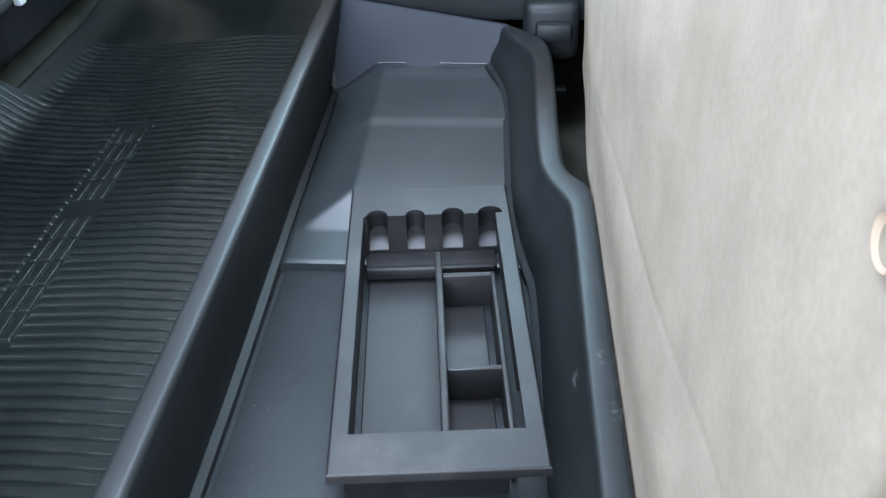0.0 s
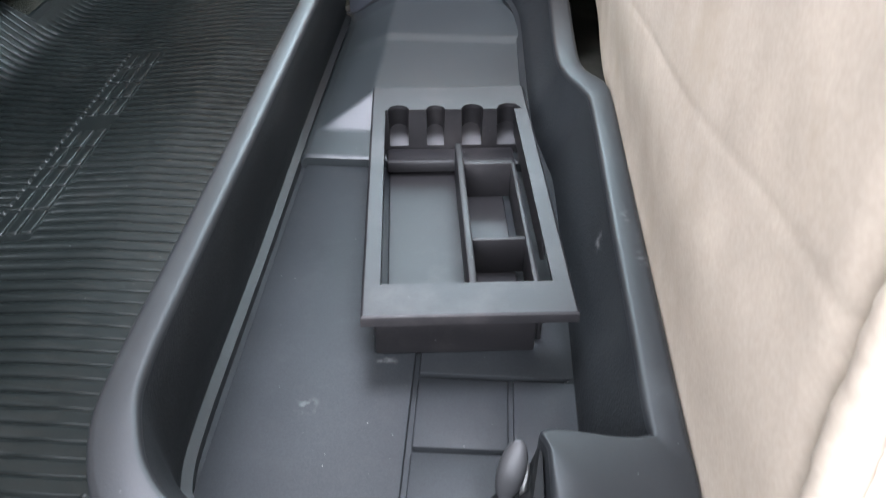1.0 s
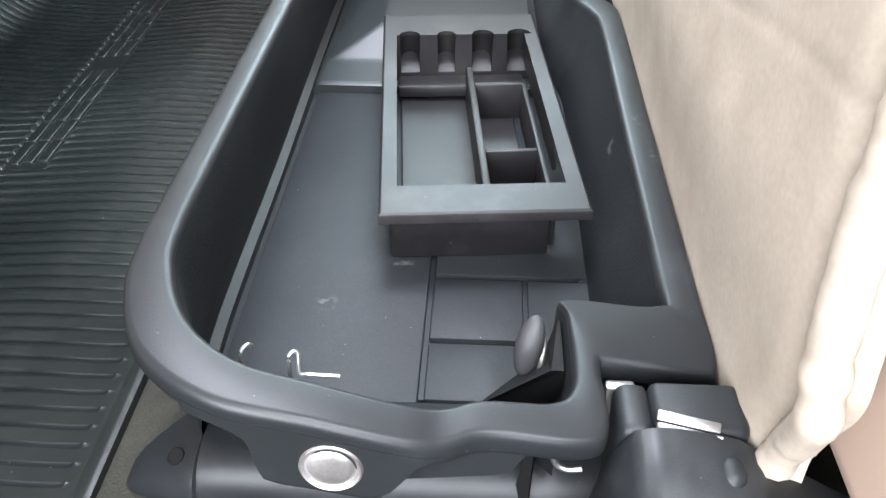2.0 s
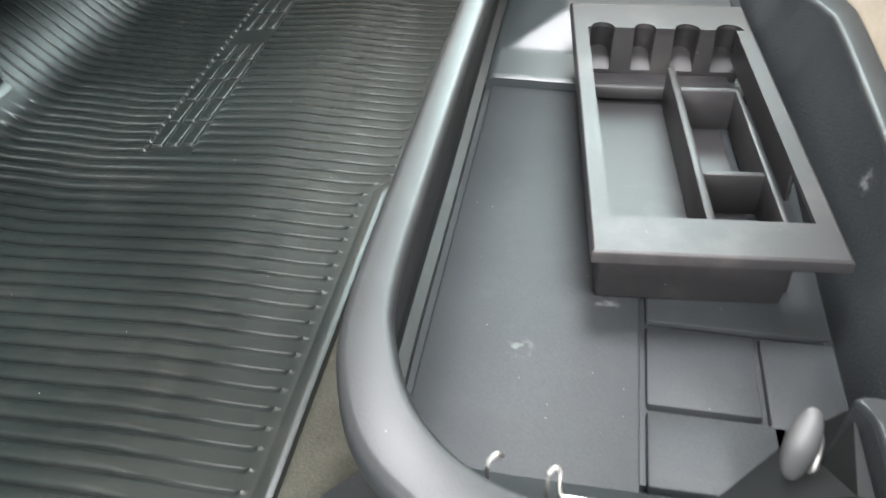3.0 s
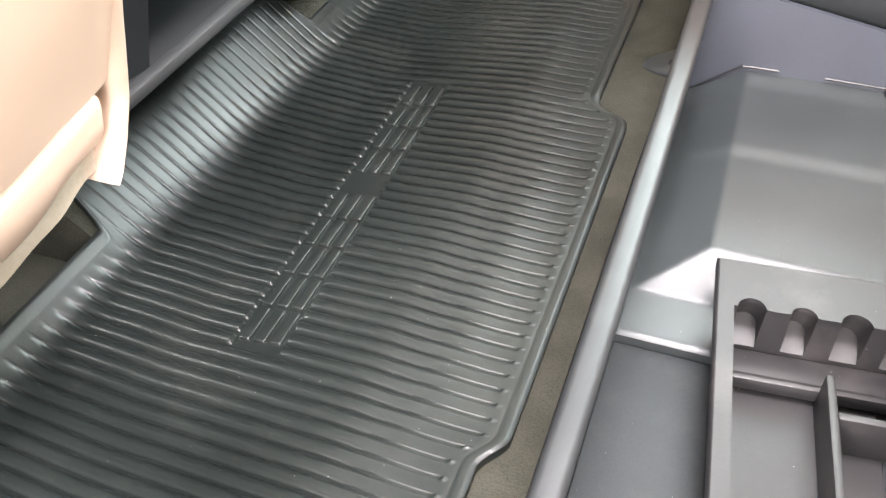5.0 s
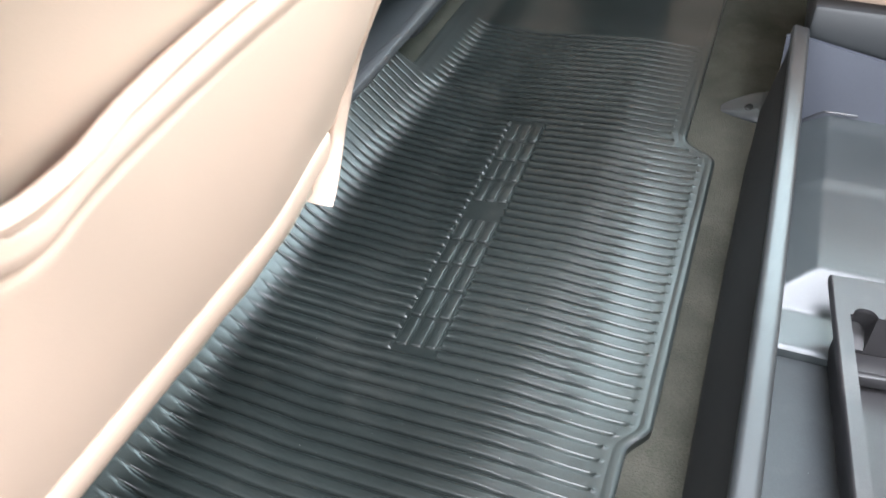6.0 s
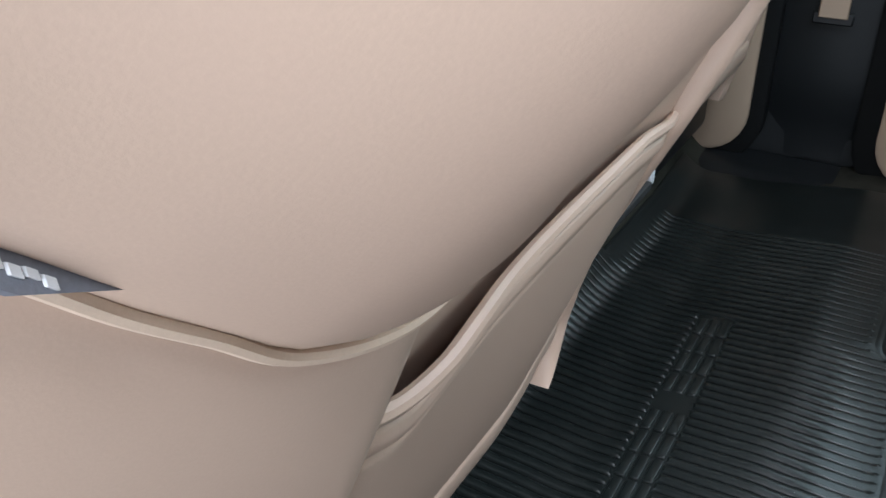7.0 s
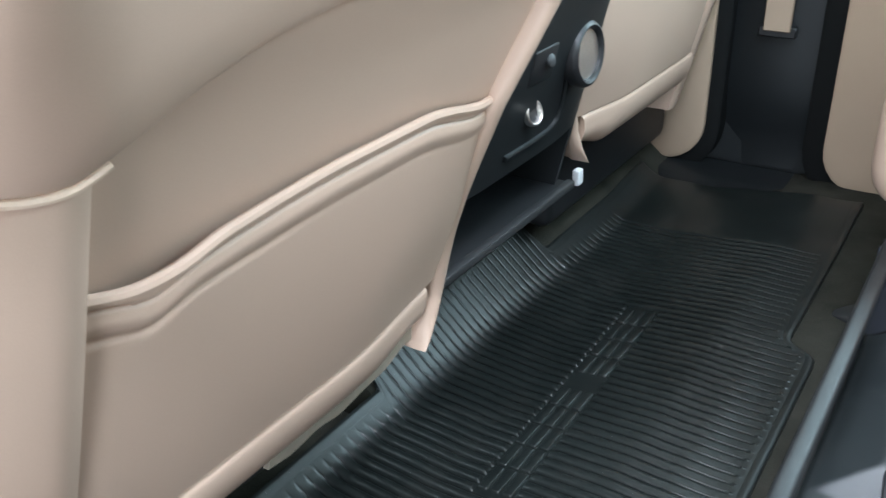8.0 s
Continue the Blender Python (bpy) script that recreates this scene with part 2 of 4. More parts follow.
floor = sheet("floor", lambda u, v: (u, v, (floor_height(u) if v > 0.62 or u > -0.637 else 0.0) - 0.002 + 0.004 * smooth((u + 0.2) / 0.03)), xs, ys, 0.05, CARPET, back=Vector((0, 0, -1)))
tagged(floor, "grey-green carpet on the cab floor", "floor", kind="structure")

bm = bmesh.new()
slab(bm, 0.55, 0.62, -0.35, 1.75, -0.05, 1.05)
tagged(part("wall_rear", bm, TRIM), "dark rear wall of the cab", "wall", kind="structure")
bm = bmesh.new()
slab(bm, -1.95, -1.9, -0.35, 1.75, -0.05, 0.8)
tagged(part("wall_front", bm, TRIM), "dark dashboard wall of the cab", "wall", kind="structure")
bm = bmesh.new()
slab(bm, -1.9, 0.62, -0.12, 1.75, 1.3, 1.34)
tagged(part("ceiling", bm, HEADLINER), "light grey roof lining of the cab", "ceiling", kind="structure")

# far side: pillar, sill, front door and rear door
YF = 1.68
bm = bmesh.new()
slab(bm, -1.95, 0.62, YF + 0.035, YF + 0.09, -0.05, 0.66)
tagged(part("wall_far", bm, TRIM), "dark inner side of the cab behind the door trim", "wall", kind="structure")


def rounded_panel(bm, x0, x1, z0, z1, y0, y1, r, seg=6):
    """An upright slab with rounded corners, facing the near side."""
    cs = [(x0 + r, z0 + r, 180), (x1 - r, z0 + r, 270), (x1 - r, z1 - r, 0), (x0 + r, z1 - r, 90)]
    ring = [(cx + r * math.cos(radians(a + 90 * k / seg)), cz + r * math.sin(radians(a + 90 * k / seg))) for cx, cz, a in cs for k in range(seg + 1)]
    lip = 0.006
    mx, mz = (x0 + x1) / 2, (z0 + z1) / 2
    def shrink(p):
        return (p[0] + (lip if p[0] < mx else -lip), p[1] + (lip if p[1] < mz else -lip))
    a = [bm.verts.new((x, y1, z)) for x, z in ring]
    b = [bm.verts.new((x, y0 + lip, z)) for x, z in ring]
    c = [bm.verts.new((*(lambda q: (q[0], y0, q[1]))(shrink(p)),)) for p in ring]
    n = len(ring)
    for p, q in ((a, b), (b, c)):
        for k in range(n):
            bm.faces.new((p[k], p[(k + 1) % n], q[(k + 1) % n], q[k]))
    bm.faces.new(c), bm.faces.new(a[::-1])


pillar = thing("pillar_trim", (-0.42, YF, 0), "dark grey plastic pillar trim with a beige seat belt", "pillar", kind="structure")
under(pillar, sheet("cover", lambda u, v: (u, YF + 0.03 - 0.03 * math.cos((u + 0.42) / 0.14 * 1.5) + 0.03 * smooth((0.2 - v) / 0.14), v), span(-0.56, -0.29, 14), span(0.03, 1.3, 30), 0.02, TRIM, back=Vector((0, 1, 0))))
bm = bmesh.new()
slab(bm, -0.452, -0.4, YF - 0.028, YF - 0.022, 0.325, 1.25, 0.002, 1)
under(pillar, part("seat_belt", bm, DOORSKIN, label="beige woven belt"))
bm = bmesh.new()
slab(bm, -0.462, -0.39, YF - 0.022, YF - 0.012, 0.312, 0.335, 0.003, 1)
under(pillar, part("belt_slot", bm, BLACK))

for name, x0, x1, z0, words in (("front_door_trim", -1.45, -0.545, 0.03, "beige front door trim in a black rubber seal"), ("rear_door_trim", -0.305, 0.5, 0.022, "beige rear door trim in a black rubber seal")):
    door = thing(name, ((x0 + x1) / 2, YF, z0), words, "door", kind="structure")
    bm = bmesh.new()
    rounded_panel(bm, x0, x1, z0, 0.68, YF - 0.03, YF + 0.02, 0.085)
    under(door, part("panel", bm, DOORSKIN))
    bm = bmesh.new()
    rounded_panel(bm, x0 - 0.042, x1 + (0.028 if x1 < 0 else 0.042), z0 - 0.036, 0.70, YF - 0.014, YF + 0.03, 0.11)
    under(door, part("seal", bm, SEAL_SHADE, label="black rubber door seal"))
sill = sheet("sill_far", lambda u, v: (u, v, 0.016 + 0.012 * smooth((v - 1.56) / 0.05)), span(-1.2, 0.5, 6), span(1.54, 1.70, 10), 0.02, TRIM, back=Vector((0, 0, -1)))
tagged(sill, "dark plastic scuff plate along the far sill", "sill", kind="structure")
bm = bmesh.new()
slab(bm, -1.4, 0.6, -0.34, -0.12, -0.02, 0.02, 0.012, 3)
tagged(part("sill_near", bm, TRIM), "dark plastic scuff plate of the open doorway", "sill", kind="structure")


# ---- rubber floor mat ----
MAT = thing("floor_mat", (-0.42, 0.8, 0.0), "black ribbed rubber floor mat with a raised edge", "floor mat")
PITCH = 0.0165
SKEW = 0.03


def mat_right(y):
    """The rear edge, set back at both ends beside the seat feet."""
    k = smooth((y - 0.50) / 0.035) * (1 - smooth((y - 1.015) / 0.03))
    return -0.176 + 0.018 * k - 0.026 * smooth((y - 1.0) / 0.06)


def mat_left(y):
    return -0.632 - 0.085 * smooth((y - 0.615) / 0.03) * (1 - smooth((y - 1.07) / 0.03))


def text_band(x, y):
    """1 inside the plain strip that carries the raised lettering."""
    cx = -0.411 - SKEW * (y - 0.55) * 0.9
    return 1.0 if abs(x - cx) < 0.026 and 0.55 < y < 1.045 else 0.0


def mat_height(x, y):
    z = floor_height(x) + 0.0035
    z += 0.0025 * math.sin(y * 7.0 + x * 5) * smooth((x + 0.62) / 0.1)
    z += 0.012 * smooth((y - 1.36) / 0.16) + 0.02 * smooth((0.10 - y) / 0.12)
    # the rim lifts towards its edge
    z += 1.5 * max(0.0, x - mat_right(y) + 0.055) ** 2
    return z


# rounded ribs with narrow grooves; phase 0 lies in the groove
RIB = [(0.0, 0.0), (0.1, 0.0), (0.145, 0.4), (0.21, 0.68), (0.3, 0.88), (0.46, 1.0), (0.62, 0.97), (0.76, 0.82), (0.88, 0.5), (0.96, 0.06)]
y_rows = [0.02 + (k + p) * PITCH for k in range(93) for p, h in RIB]
crests = [h for k in range(93) for p, h in RIB]
RIGHT = [0.0, 0.003, 0.005, 0.008, 0.0105, 0.012, 0.0135, 0.015, 0.0185, 0.0205, 0.022, 0.0235, 0.027]
LEFT = [0.0, 0.003, 0.005, 0.008, 0.0105, 0.012, 0.0135, 0.015, 0.02, 0.0275, 0.0295, 0.031, 0.034]


def mat_columns(y):
    """Positions across the mat: close at both rims and at the lettering's strip."""
    a, b = mat_left(y), mat_right(y)
    cx = -0.411 - SKEW * (y - 0.55) * 0.9
    return [a + d for d in LEFT] + span(a + 0.045, cx - 0.0345, 22) + [cx - 0.028, cx - 0.0255] + span(cx - 0.02, cx + 0.02, 6) + [cx + 0.0255, cx + 0.028] + span(cx + 0.0345, b - 0.036, 36) + [b - d for d in RIGHT[::-1]]


rows_v, faces = [], []
for yr, crest in zip(y_rows, crests):
    cols = mat_columns(yr)
    NX = len(cols)
    a, b = cols[0], cols[-1]
    for x in cols:
        flat = max(smooth((-0.578 - x) / 0.05), 0.86 * smooth((x - b + 0.125) / 0.07))
        y = yr - 0.015 * math.sin((x + 0.4) * 6) * smooth((yr - 0.02) / 0.08) * smooth((1.54 - yr) / 0.1)
        z = mat_height(x, y)
        rib = smooth((b - 0.0195 - x) / 0.004) * (0.75 + 0.25 * smooth((b - 0.02 - x) / 0.09)) * smooth((x - a - 0.02) / (0.016 + 0.03 * smooth((yr - 0.58) / 0.08)))
        rib *= 1.0 - 0.82 * flat
        rib *= 0.0 if (yr < 0.045 or yr > 1.33) else 1.0
        if text_band(x, yr):
            z -= 0.0014
        else:
            # on the ramp the ribs flatten out and only narrow grooves go on
            z += 0.0024 - 0.0046 * (1 - crest - flat * (min(1.0, crest * 2.8) - crest)) * rib
            # each groove ends in a small raised tip beside the rim
            if crest < 0.3 and 0.045 < yr < 1.33:
                z += 0.0016 * math.exp(-((b - x - 0.021) / 0.0014) ** 2)
        edge = min(b - x, x - a, yr - 0.02, 1.545 - yr)
        z -= 0.002 * max(0.0, (0.005 - edge) / 0.005) ** 2
        z -= 0.0004 * math.exp(-((min(b - x, x - a) - 0.0125) / 0.001) ** 2)
        rows_v.append((x, y, z))
for j in range(len(y_rows) - 1):
    for i in range(NX - 1):
        k = j * NX + i
        faces.append((k, k + 1, k + NX + 1, k + NX))
# the rim's outer side goes down to the carpet
edge_ids = [*range(NX)] + [j * NX + NX - 1 for j in range(1, len(y_rows))] + [(len(y_rows) - 1) * NX + i for i in range(NX - 2, -1, -1)] + [j * NX for j in range(len(y_rows) - 2, 0, -1)]
base = len(rows_v)
rows_v += [(rows_v[k][0], rows_v[k][1], rows_v[k][2] - 0.013) for k in edge_ids]
m = len(edge_ids)
for q in range(m):
    faces.append((edge_ids[q], base + q, base + (q + 1) % m, edge_ids[(q + 1) % m]))
under(MAT, mesh_object("ribbed_sheet", rows_v, faces, RUBBER))

# raised plain bars in place of the moulded lettering: three side by side in each of nine fields
def raised_bar(cx, y0, w, h):
    """A low rounded bar lying along the strip, w wide and h long."""
    bm = bmesh.new()
    ring = [(sx * (w / 2 - 0.002) + 0.002 * math.cos(radians(a)), sy * (h / 2 - 0.002) + 0.002 * math.sin(radians(a))) for sx, sy, c in ((1, 1, 0), (-1, 1, 90), (-1, -1, 180), (1, -1, 270)) for a in (c, c + 45, c + 90)]
    rows = []
    for size, up in ((1.06, -0.003), (1.0, 0.0004), (0.9, 0.0014), (0.78, 0.0017)):
        row = []
        for x, y in ring:
            px, py = cx + x * size, y0 + h / 2 + y * (1 - (1 - size) * w / h)
            row.append(bm.verts.new((px, py, mat_height(px, py) + up)))
        rows.append(row)
    n = len(ring)
    for p, q in zip(rows, rows[1:]):
        for k in range(n):
            bm.faces.new((p[k], p[(k + 1) % n], q[(k + 1) % n], q[k]))
    bm.faces.new(rows[-1])
    return bm


LET = [0.563 + k * 0.0475 for k in range(5)] + [0.841 + k * 0.0505 for k in range(4)]
for y0 in LET:
    cx = -0.411 - SKEW * (y0 - 0.55) * 0.9
    for u in (-0.0165, 0.0, 0.0165):
        under(MAT, part("raised_bar", raised_bar(cx + u, y0 - 0.001, 0.0128, 0.0425), RUBBER))


# ---- storage box under the rear seat ----
BOX = thing("storage_box", (0.05, 0.5, 0.05), "dark grey moulded plastic storage box under the folded-up rear seat", "storage box")
# outer rim, inner rim and foot of the inner wall, station by station
STATIONS = [
    ((-0.108, 0.99), (-0.0885, 0.985), (-0.113, 0.985, 0.108), 0.25),
    ((-0.106, 0.70), (-0.0875, 0.70), (-0.114, 0.70, 0.108), 0.25),
    ((-0.106, 0.45), (-0.0875, 0.45), (-0.1135, 0.45, 0.1035), 0.25),
    ((-0.107, 0.25), (-0.088, 0.25), (-0.1135, 0.25, 0.1035), 0.25),
    ((-0.107, 0.145), (-0.087, 0.153), (-0.1085, 0.19, 0.1025), 0.25),
    ((-0.101, 0.100), (-0.080, 0.116), (-0.0985, 0.175, 0.100), 0.249),
    ((-0.082, 0.062), (-0.064, 0.085), (-0.084, 0.170, 0.098), 0.246),
    ((-0.046, 0.040), (-0.038, 0.067), (-0.05, 0.165, 0.098), 0.240),
    ((0.000, 0.037), (0.000, 0.063), (0.000, 0.164, 0.098), 0.231),
    ((0.040, 0.037), (0.040, 0.062), (0.040, 0.164, 0.098), 0.220),
    ((0.058, 0.042), (0.057, 0.066), (0.060, 0.164, 0.098), 0.2145),
    ((0.078, 0.051), (0.076, 0.074), (0.075, 0.166, 0.098), 0.2125),
    ((0.122, 0.053), (0.108, 0.079), (0.098, 0.168, 0.098), 0.207),
    ((0.136, 0.066), (0.119, 0.090), (0.108, 0.170, 0.098), 0.205),
    ((0.136, 0.108), (0.121, 0.112), (0.113, 0.172, 0.098), 0.203),
    ((0.143, 0.114), (0.121, 0.150), (0.115, 0.174, 0.098), 0.201),
    ((0.188, 0.114), (0.121, 0.171), (0.116, 0.176, 0.098), 0.195),
    ((0.200, 0.124), (0.174, 0.171), (0.150, 0.178, 0.098), 0.193),
    ((0.201, 0.20), (0.178, 0.20), (0.155, 0.20, 0.098), 0.192),
    ((0.201, 0.40), (0.178, 0.40), (0.155, 0.40, 0.098), 0.192),
    ((0.201, 0.58), (0.178, 0.57), (0.152, 0.56, 0.105), 0.192),
    ((0.197, 0.625), (0.172, 0.607), (0.145, 0.60, 0.11), 0.192),
    ((0.179, 0.652), (0.157, 0.64), (0.135, 0.64, 0.12), 0.194),
    ((0.174, 0.70), (0.150, 0.69), (0.128, 0.69, 0.138), 0.197),
    ((0.174, 0.88), (0.150, 0.87), (0.124, 0.87, 0.140), 0.199),
    ((0.168, 0.94), (0.145, 0.915), (0.120, 0.92, 0.142), 0.200),
    ((0.150, 0.972), (0.130, 0.945), (0.112, 0.95, 0.146), 0.200),
    ((0.128, 0.99), (0.112, 0.985), (0.10, 0.985, 0.15), 0.200),
]


def box_shell():
    outer = spline([(*s[0], s[3]) for s in STATIONS], 180)
    inner = spline([(*s[1], s[3]) for s in STATIONS], 180)
    foot = spline([s[2] for s in STATIONS], 180)
    rings = []
    for o, i, f in zip(outer, inner, foot):
        d = (i - o)
        d.z = 0
        w = d.length
        d.normalize()
        r = min(0.005, w * 0.4)
        up = Vector((0, 0, 1))
        prof = []
        front = smooth((d.y - 0.2) / 0.4) if o.y < 0.3 else 0.0
        reach = min(0.045 - 0.008 * front, (f - o).dot(d) - 0.008)
        inset = min(0.012 + 0.02 * front, (0.5 + 0.45 * front) * w, max(reach, 0.004))
        prof.append(Vector((o.x, o.y, 0.05 + 0.108 * front)) + d * reach)
        prof.append(Vector((o.x, o.y, 0.132 + 0.05 * front)) + d * (reach + (inset - reach) * front))
        prof.append(o + d * inset - up * 0.0175)
        prof.append(o + d * 0.0014 - up * 0.0145)
        prof.append(o - up * 0.011)
        for k in range(5):
            a = k / 4 * math.pi / 2
            prof.append(o + d * (r - r * math.cos(a)) - up * (r - r * math.sin(a)))
        for k in range(5):
            a = k / 4 * math.pi / 2
            prof.append(i - d * (r - r * math.sin(a)) - up * (r - r * math.cos(a)))
        top = i - up * 0.014
        for k in range(1, 5):
            prof.append(top.lerp(f + up * 0.012, k / 4))
        prof.append(f + up * 0.003 + d * 0.0015)
        prof.append(f + d * 0.0085)
        prof.append(f + d * 0.0095 - up * 0.03)
        rings.append(prof)
    n = len(rings[0])
    verts = [p for ring in rings for p in ring]
    faces = [(a * n + k, a * n + k + 1, (a + 1) * n + k + 1, (a + 1) * n + k) for a in range(len(rings) - 1) for k in range(n - 1)]
    faces += [tuple(range(n)), tuple((len(rings) - 1) * n + k for k in range(n))]
    shell = mesh_object("shell", verts, faces, PLASTIC)
    # the inner walls below the rim carry a coarser grain and a colour darkened for their shade
    shell.data.materials.append(GRAINED_SHADE)
    # black for the shade on the outer side and under the front rim
    shell.data.materials.append(SEAL_SHADE)
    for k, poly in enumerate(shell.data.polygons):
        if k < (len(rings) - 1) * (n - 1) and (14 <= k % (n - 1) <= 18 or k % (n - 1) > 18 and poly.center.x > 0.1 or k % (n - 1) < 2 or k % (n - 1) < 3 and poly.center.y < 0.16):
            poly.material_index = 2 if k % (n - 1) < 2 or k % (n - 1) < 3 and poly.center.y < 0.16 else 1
    return shell


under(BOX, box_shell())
# floor: a tray bottom with separate raised panels and dark joints between them
bm = bmesh.new()
slab(bm, -0.108, 0.158, 0.18, 0.66, 0.07, 0.0955)
under(BOX, part("bottom", bm, WORN))
for x0, x1, y0, y1 in ((-0.0995, 0.0345, 0.17, 0.603), (0.0385, 0.118, 0.176, 0.230), (0.0385, 0.105, 0.2345, 0.302), (0.0385, 0.155, 0.3065, 0.603), (0.1085, 0.155, 0.19, 0.302)):
    bm = bmesh.new()
    slab(bm, x0, x1, y0, y1, 0.09, 0.1005, 0.002, 2)
    under(BOX, part("floor_panel", bm, WORN))


def hump(u, v):
    """Raised floor over the tunnel: u across, v along the box."""
    a = smooth((u + 0.098) / 0.055) if u < -0.043 else 1.0
    lin = max(0.0, min(1.0, (u + 0.097) / 0.056))
    front = max(0.0, min(1.0, (v - 0.657) / 0.043))
    h = 0.11 + 0.027 * min(lin, front)
    h += 0.004 * smooth((v - 0.835) / 0.02) * min(1, lin) + 0.006 * smooth((v - 0.955) / 0.04)
    h -= 0.008 * smooth((-0.1 - u) / 0.008)
    h -= 0.003 * (1 - smooth((v - 0.603) / 0.004))
    return (u, v, h)


under(BOX, sheet("raised_floor", hump, span(-0.116, 0.145, 80), span(0.604, 0.992, 110), 0.03, LIT_DECK, back=Vector((0, 0, -1))))
# far end: a drop-in panel with a cut outline, its top falling to the rear
pts = [(-0.106, 0.115), (-0.1, 0.106), (-0.088, 0.107), (-0.05, 0.14), (-0.04, 0.1445), (0.085, 0.1445), (0.1, 0.141), (0.108, 0.147), (0.123, 0.198), (0.12, 0.2005), (-0.104, 0.238), (-0.112, 0.235)]
bm = bmesh.new()
va = [bm.verts.new((x, 0.984 + (0.0 if z < 0.16 else 0.004), z)) for x, z in pts]
vb = [bm.verts.new((x, 0.994, z)) for x, z in pts]
bm.faces.new(va), bm.faces.new(vb[::-1])
for k in range(len(pts)):
    bm.faces.new((va[k], va[(k + 1) % len(pts)], vb[(k + 1) % len(pts)], vb[k]))
under(BOX, part("end_panel", bm, LIT_SLATE, label="grey-blue end panel with a cut lower edge"))
for pts in ([(-0.104, 0.236), (-0.1125, 0.16), (-0.114, 0.124), (-0.110, 0.115), (-0.1, 0.114), (-0.09, 0.119), (-0.052, 0.1475), (-0.044, 0.1505), (-0.011, 0.151)], [(0.034, 0.151), (0.088, 0.1505), (0.098, 0.151), (0.104, 0.158), (0.112, 0.178), (0.1235, 0.2)]):
    bm = bmesh.new()
    tube(bm, spline([(x, 0.9832 if z < 0.16 else 0.9868, z) for x, z in pts], 50), 0.0013, 6)
    under(BOX, part("panel_slot", bm, BLACK, label="thin black gap round the end panel"))
# front plate with the round cap, flush with the rim's outer face; its foot is cut in a curve
PLATE_FOOT = [(-0.06, 0.2275), (-0.045, 0.2255), (-0.036, 0.2225), (-0.0305, 0.217), (-0.0285, 0.209), (-0.0278, 0.199), (-0.025, 0.1895), (-0.018, 0.1865), (0.02, 0.1795), (0.028, 0.180), (0.034, 0.1845), (0.047, 0.203), (0.056, 0.205)]
RIM_LINE = spline([(*p[0], p[3]) for p in STATIONS], 400)
RIM_FRONT = sorted((p.x, p.y, p.z) for p in RIM_LINE if p.y < 0.15 and -0.075 < p.x < 0.07)


def plate(u, v):
    y = float(np.interp(u, [p[0] for p in RIM_FRONT], [p[1] for p in RIM_FRONT]))
    z1 = float(np.interp(u, [p[0] for p in RIM_FRONT], [p[2] for p in RIM_FRONT])) - 0.0085
    z0 = min(curve_at(PLATE_FOOT, u), z1 - 0.001)
    return (u, y - 0.0006 + 0.0015 * smooth((0.06 - v) / 0.06) * (1 if z1 - z0 > 0.01 else 0), z0 + (z1 - z0) * v)


under(BOX, sheet("front_plate", plate, span(-0.06, 0.056, 110), [0, 0.03, 0.06] + span(0.1, 1, 14), 0.009, PLASTIC, back=Vector((0, 1, 0))))

bm = bmesh.new()
ring = [(0.036, 0.205), (0.024, 0.178), (0.03, 0.174), (0.083, 0.181), (0.09, 0.184), (0.102, 0.206)]
va = [bm.verts.new((x, 0.053, z)) for x, z in ring]
vb = [bm.verts.new((x, 0.062, z)) for x, z in ring]
bm.faces.new(va), bm.faces.new(vb[::-1])
for k in range(len(ring)):
    bm.faces.new((va[k], va[(k + 1) % len(ring)], vb[(k + 1) % len(ring)], vb[k]))
under(BOX, part("side_plate", bm, PLASTIC))
bm = bmesh.new()
tube(bm, spline([(0.11, 0.07, 0.182), (0.113, 0.069, 0.172), (0.119, 0.068, 0.169), (0.126, 0.068, 0.170)], 12), 0.0018, 8)
under(BOX, part("foot_clip", bm, WIRE, label="bare metal clip under the rim"))


def disc(bm, centre, normal, profile, sides=40):
    """A turned piece: profile of (radius, height) along normal."""
    q = Vector(normal).to_track_quat("Z", "Y").to_matrix()
    rings = [[bm.verts.new(Vector(centre) + q @ Vector((r * math.cos(2 * math.pi * k / sides), r * math.sin(2 * math.pi * k / sides), h))) for k in range(sides)] for r, h in profile]
    for a, b in zip(rings, rings[1:]):
        for k in range(sides):
            bm.faces.new((a[k], a[(k + 1) % sides], b[(k + 1) % sides], b[k]))
    bm.faces.new(rings[0][::-1]), bm.faces.new(rings[-1])


bm = bmesh.new()
disc(bm, (0.0075, 0.0362, 0.2025), (0, -1, 0.06), [(0.0150, -0.002), (0.0148, 0.0006), (0.0138, 0.0016), (0.0126, 0.0012), (0.0118, 0.0002), (0.0108, 0.0004), (0.0100, 0.0014), (0.008, 0.0018), (0.004, 0.0019), (0.001, 0.0019)])
under(BOX, part("round_cap", bm, CAP, label="worn bright metal cap"))
# wire hooks on the floor, and the latch tab in the corner under the tower
for pts in ([(-0.037, 0.070, 0.222), (-0.038, 0.073, 0.236), (-0.035, 0.076, 0.239), (-0.033, 0.078, 0.236)], [(-0.015, 0.070, 0.219), (-0.016, 0.074, 0.234), (-0.012, 0.076, 0.235), (-0.011, 0.072, 0.226), (-0.006, 0.071, 0.226), (0.008, 0.071, 0.2255)]):
    bm = bmesh.new()
    tube(bm, spline(pts, 20), 0.0009, 8)
    under(BOX, part("wire_hook", bm, WIRE, label="bare steel wire hook"))
bm = bmesh.new()
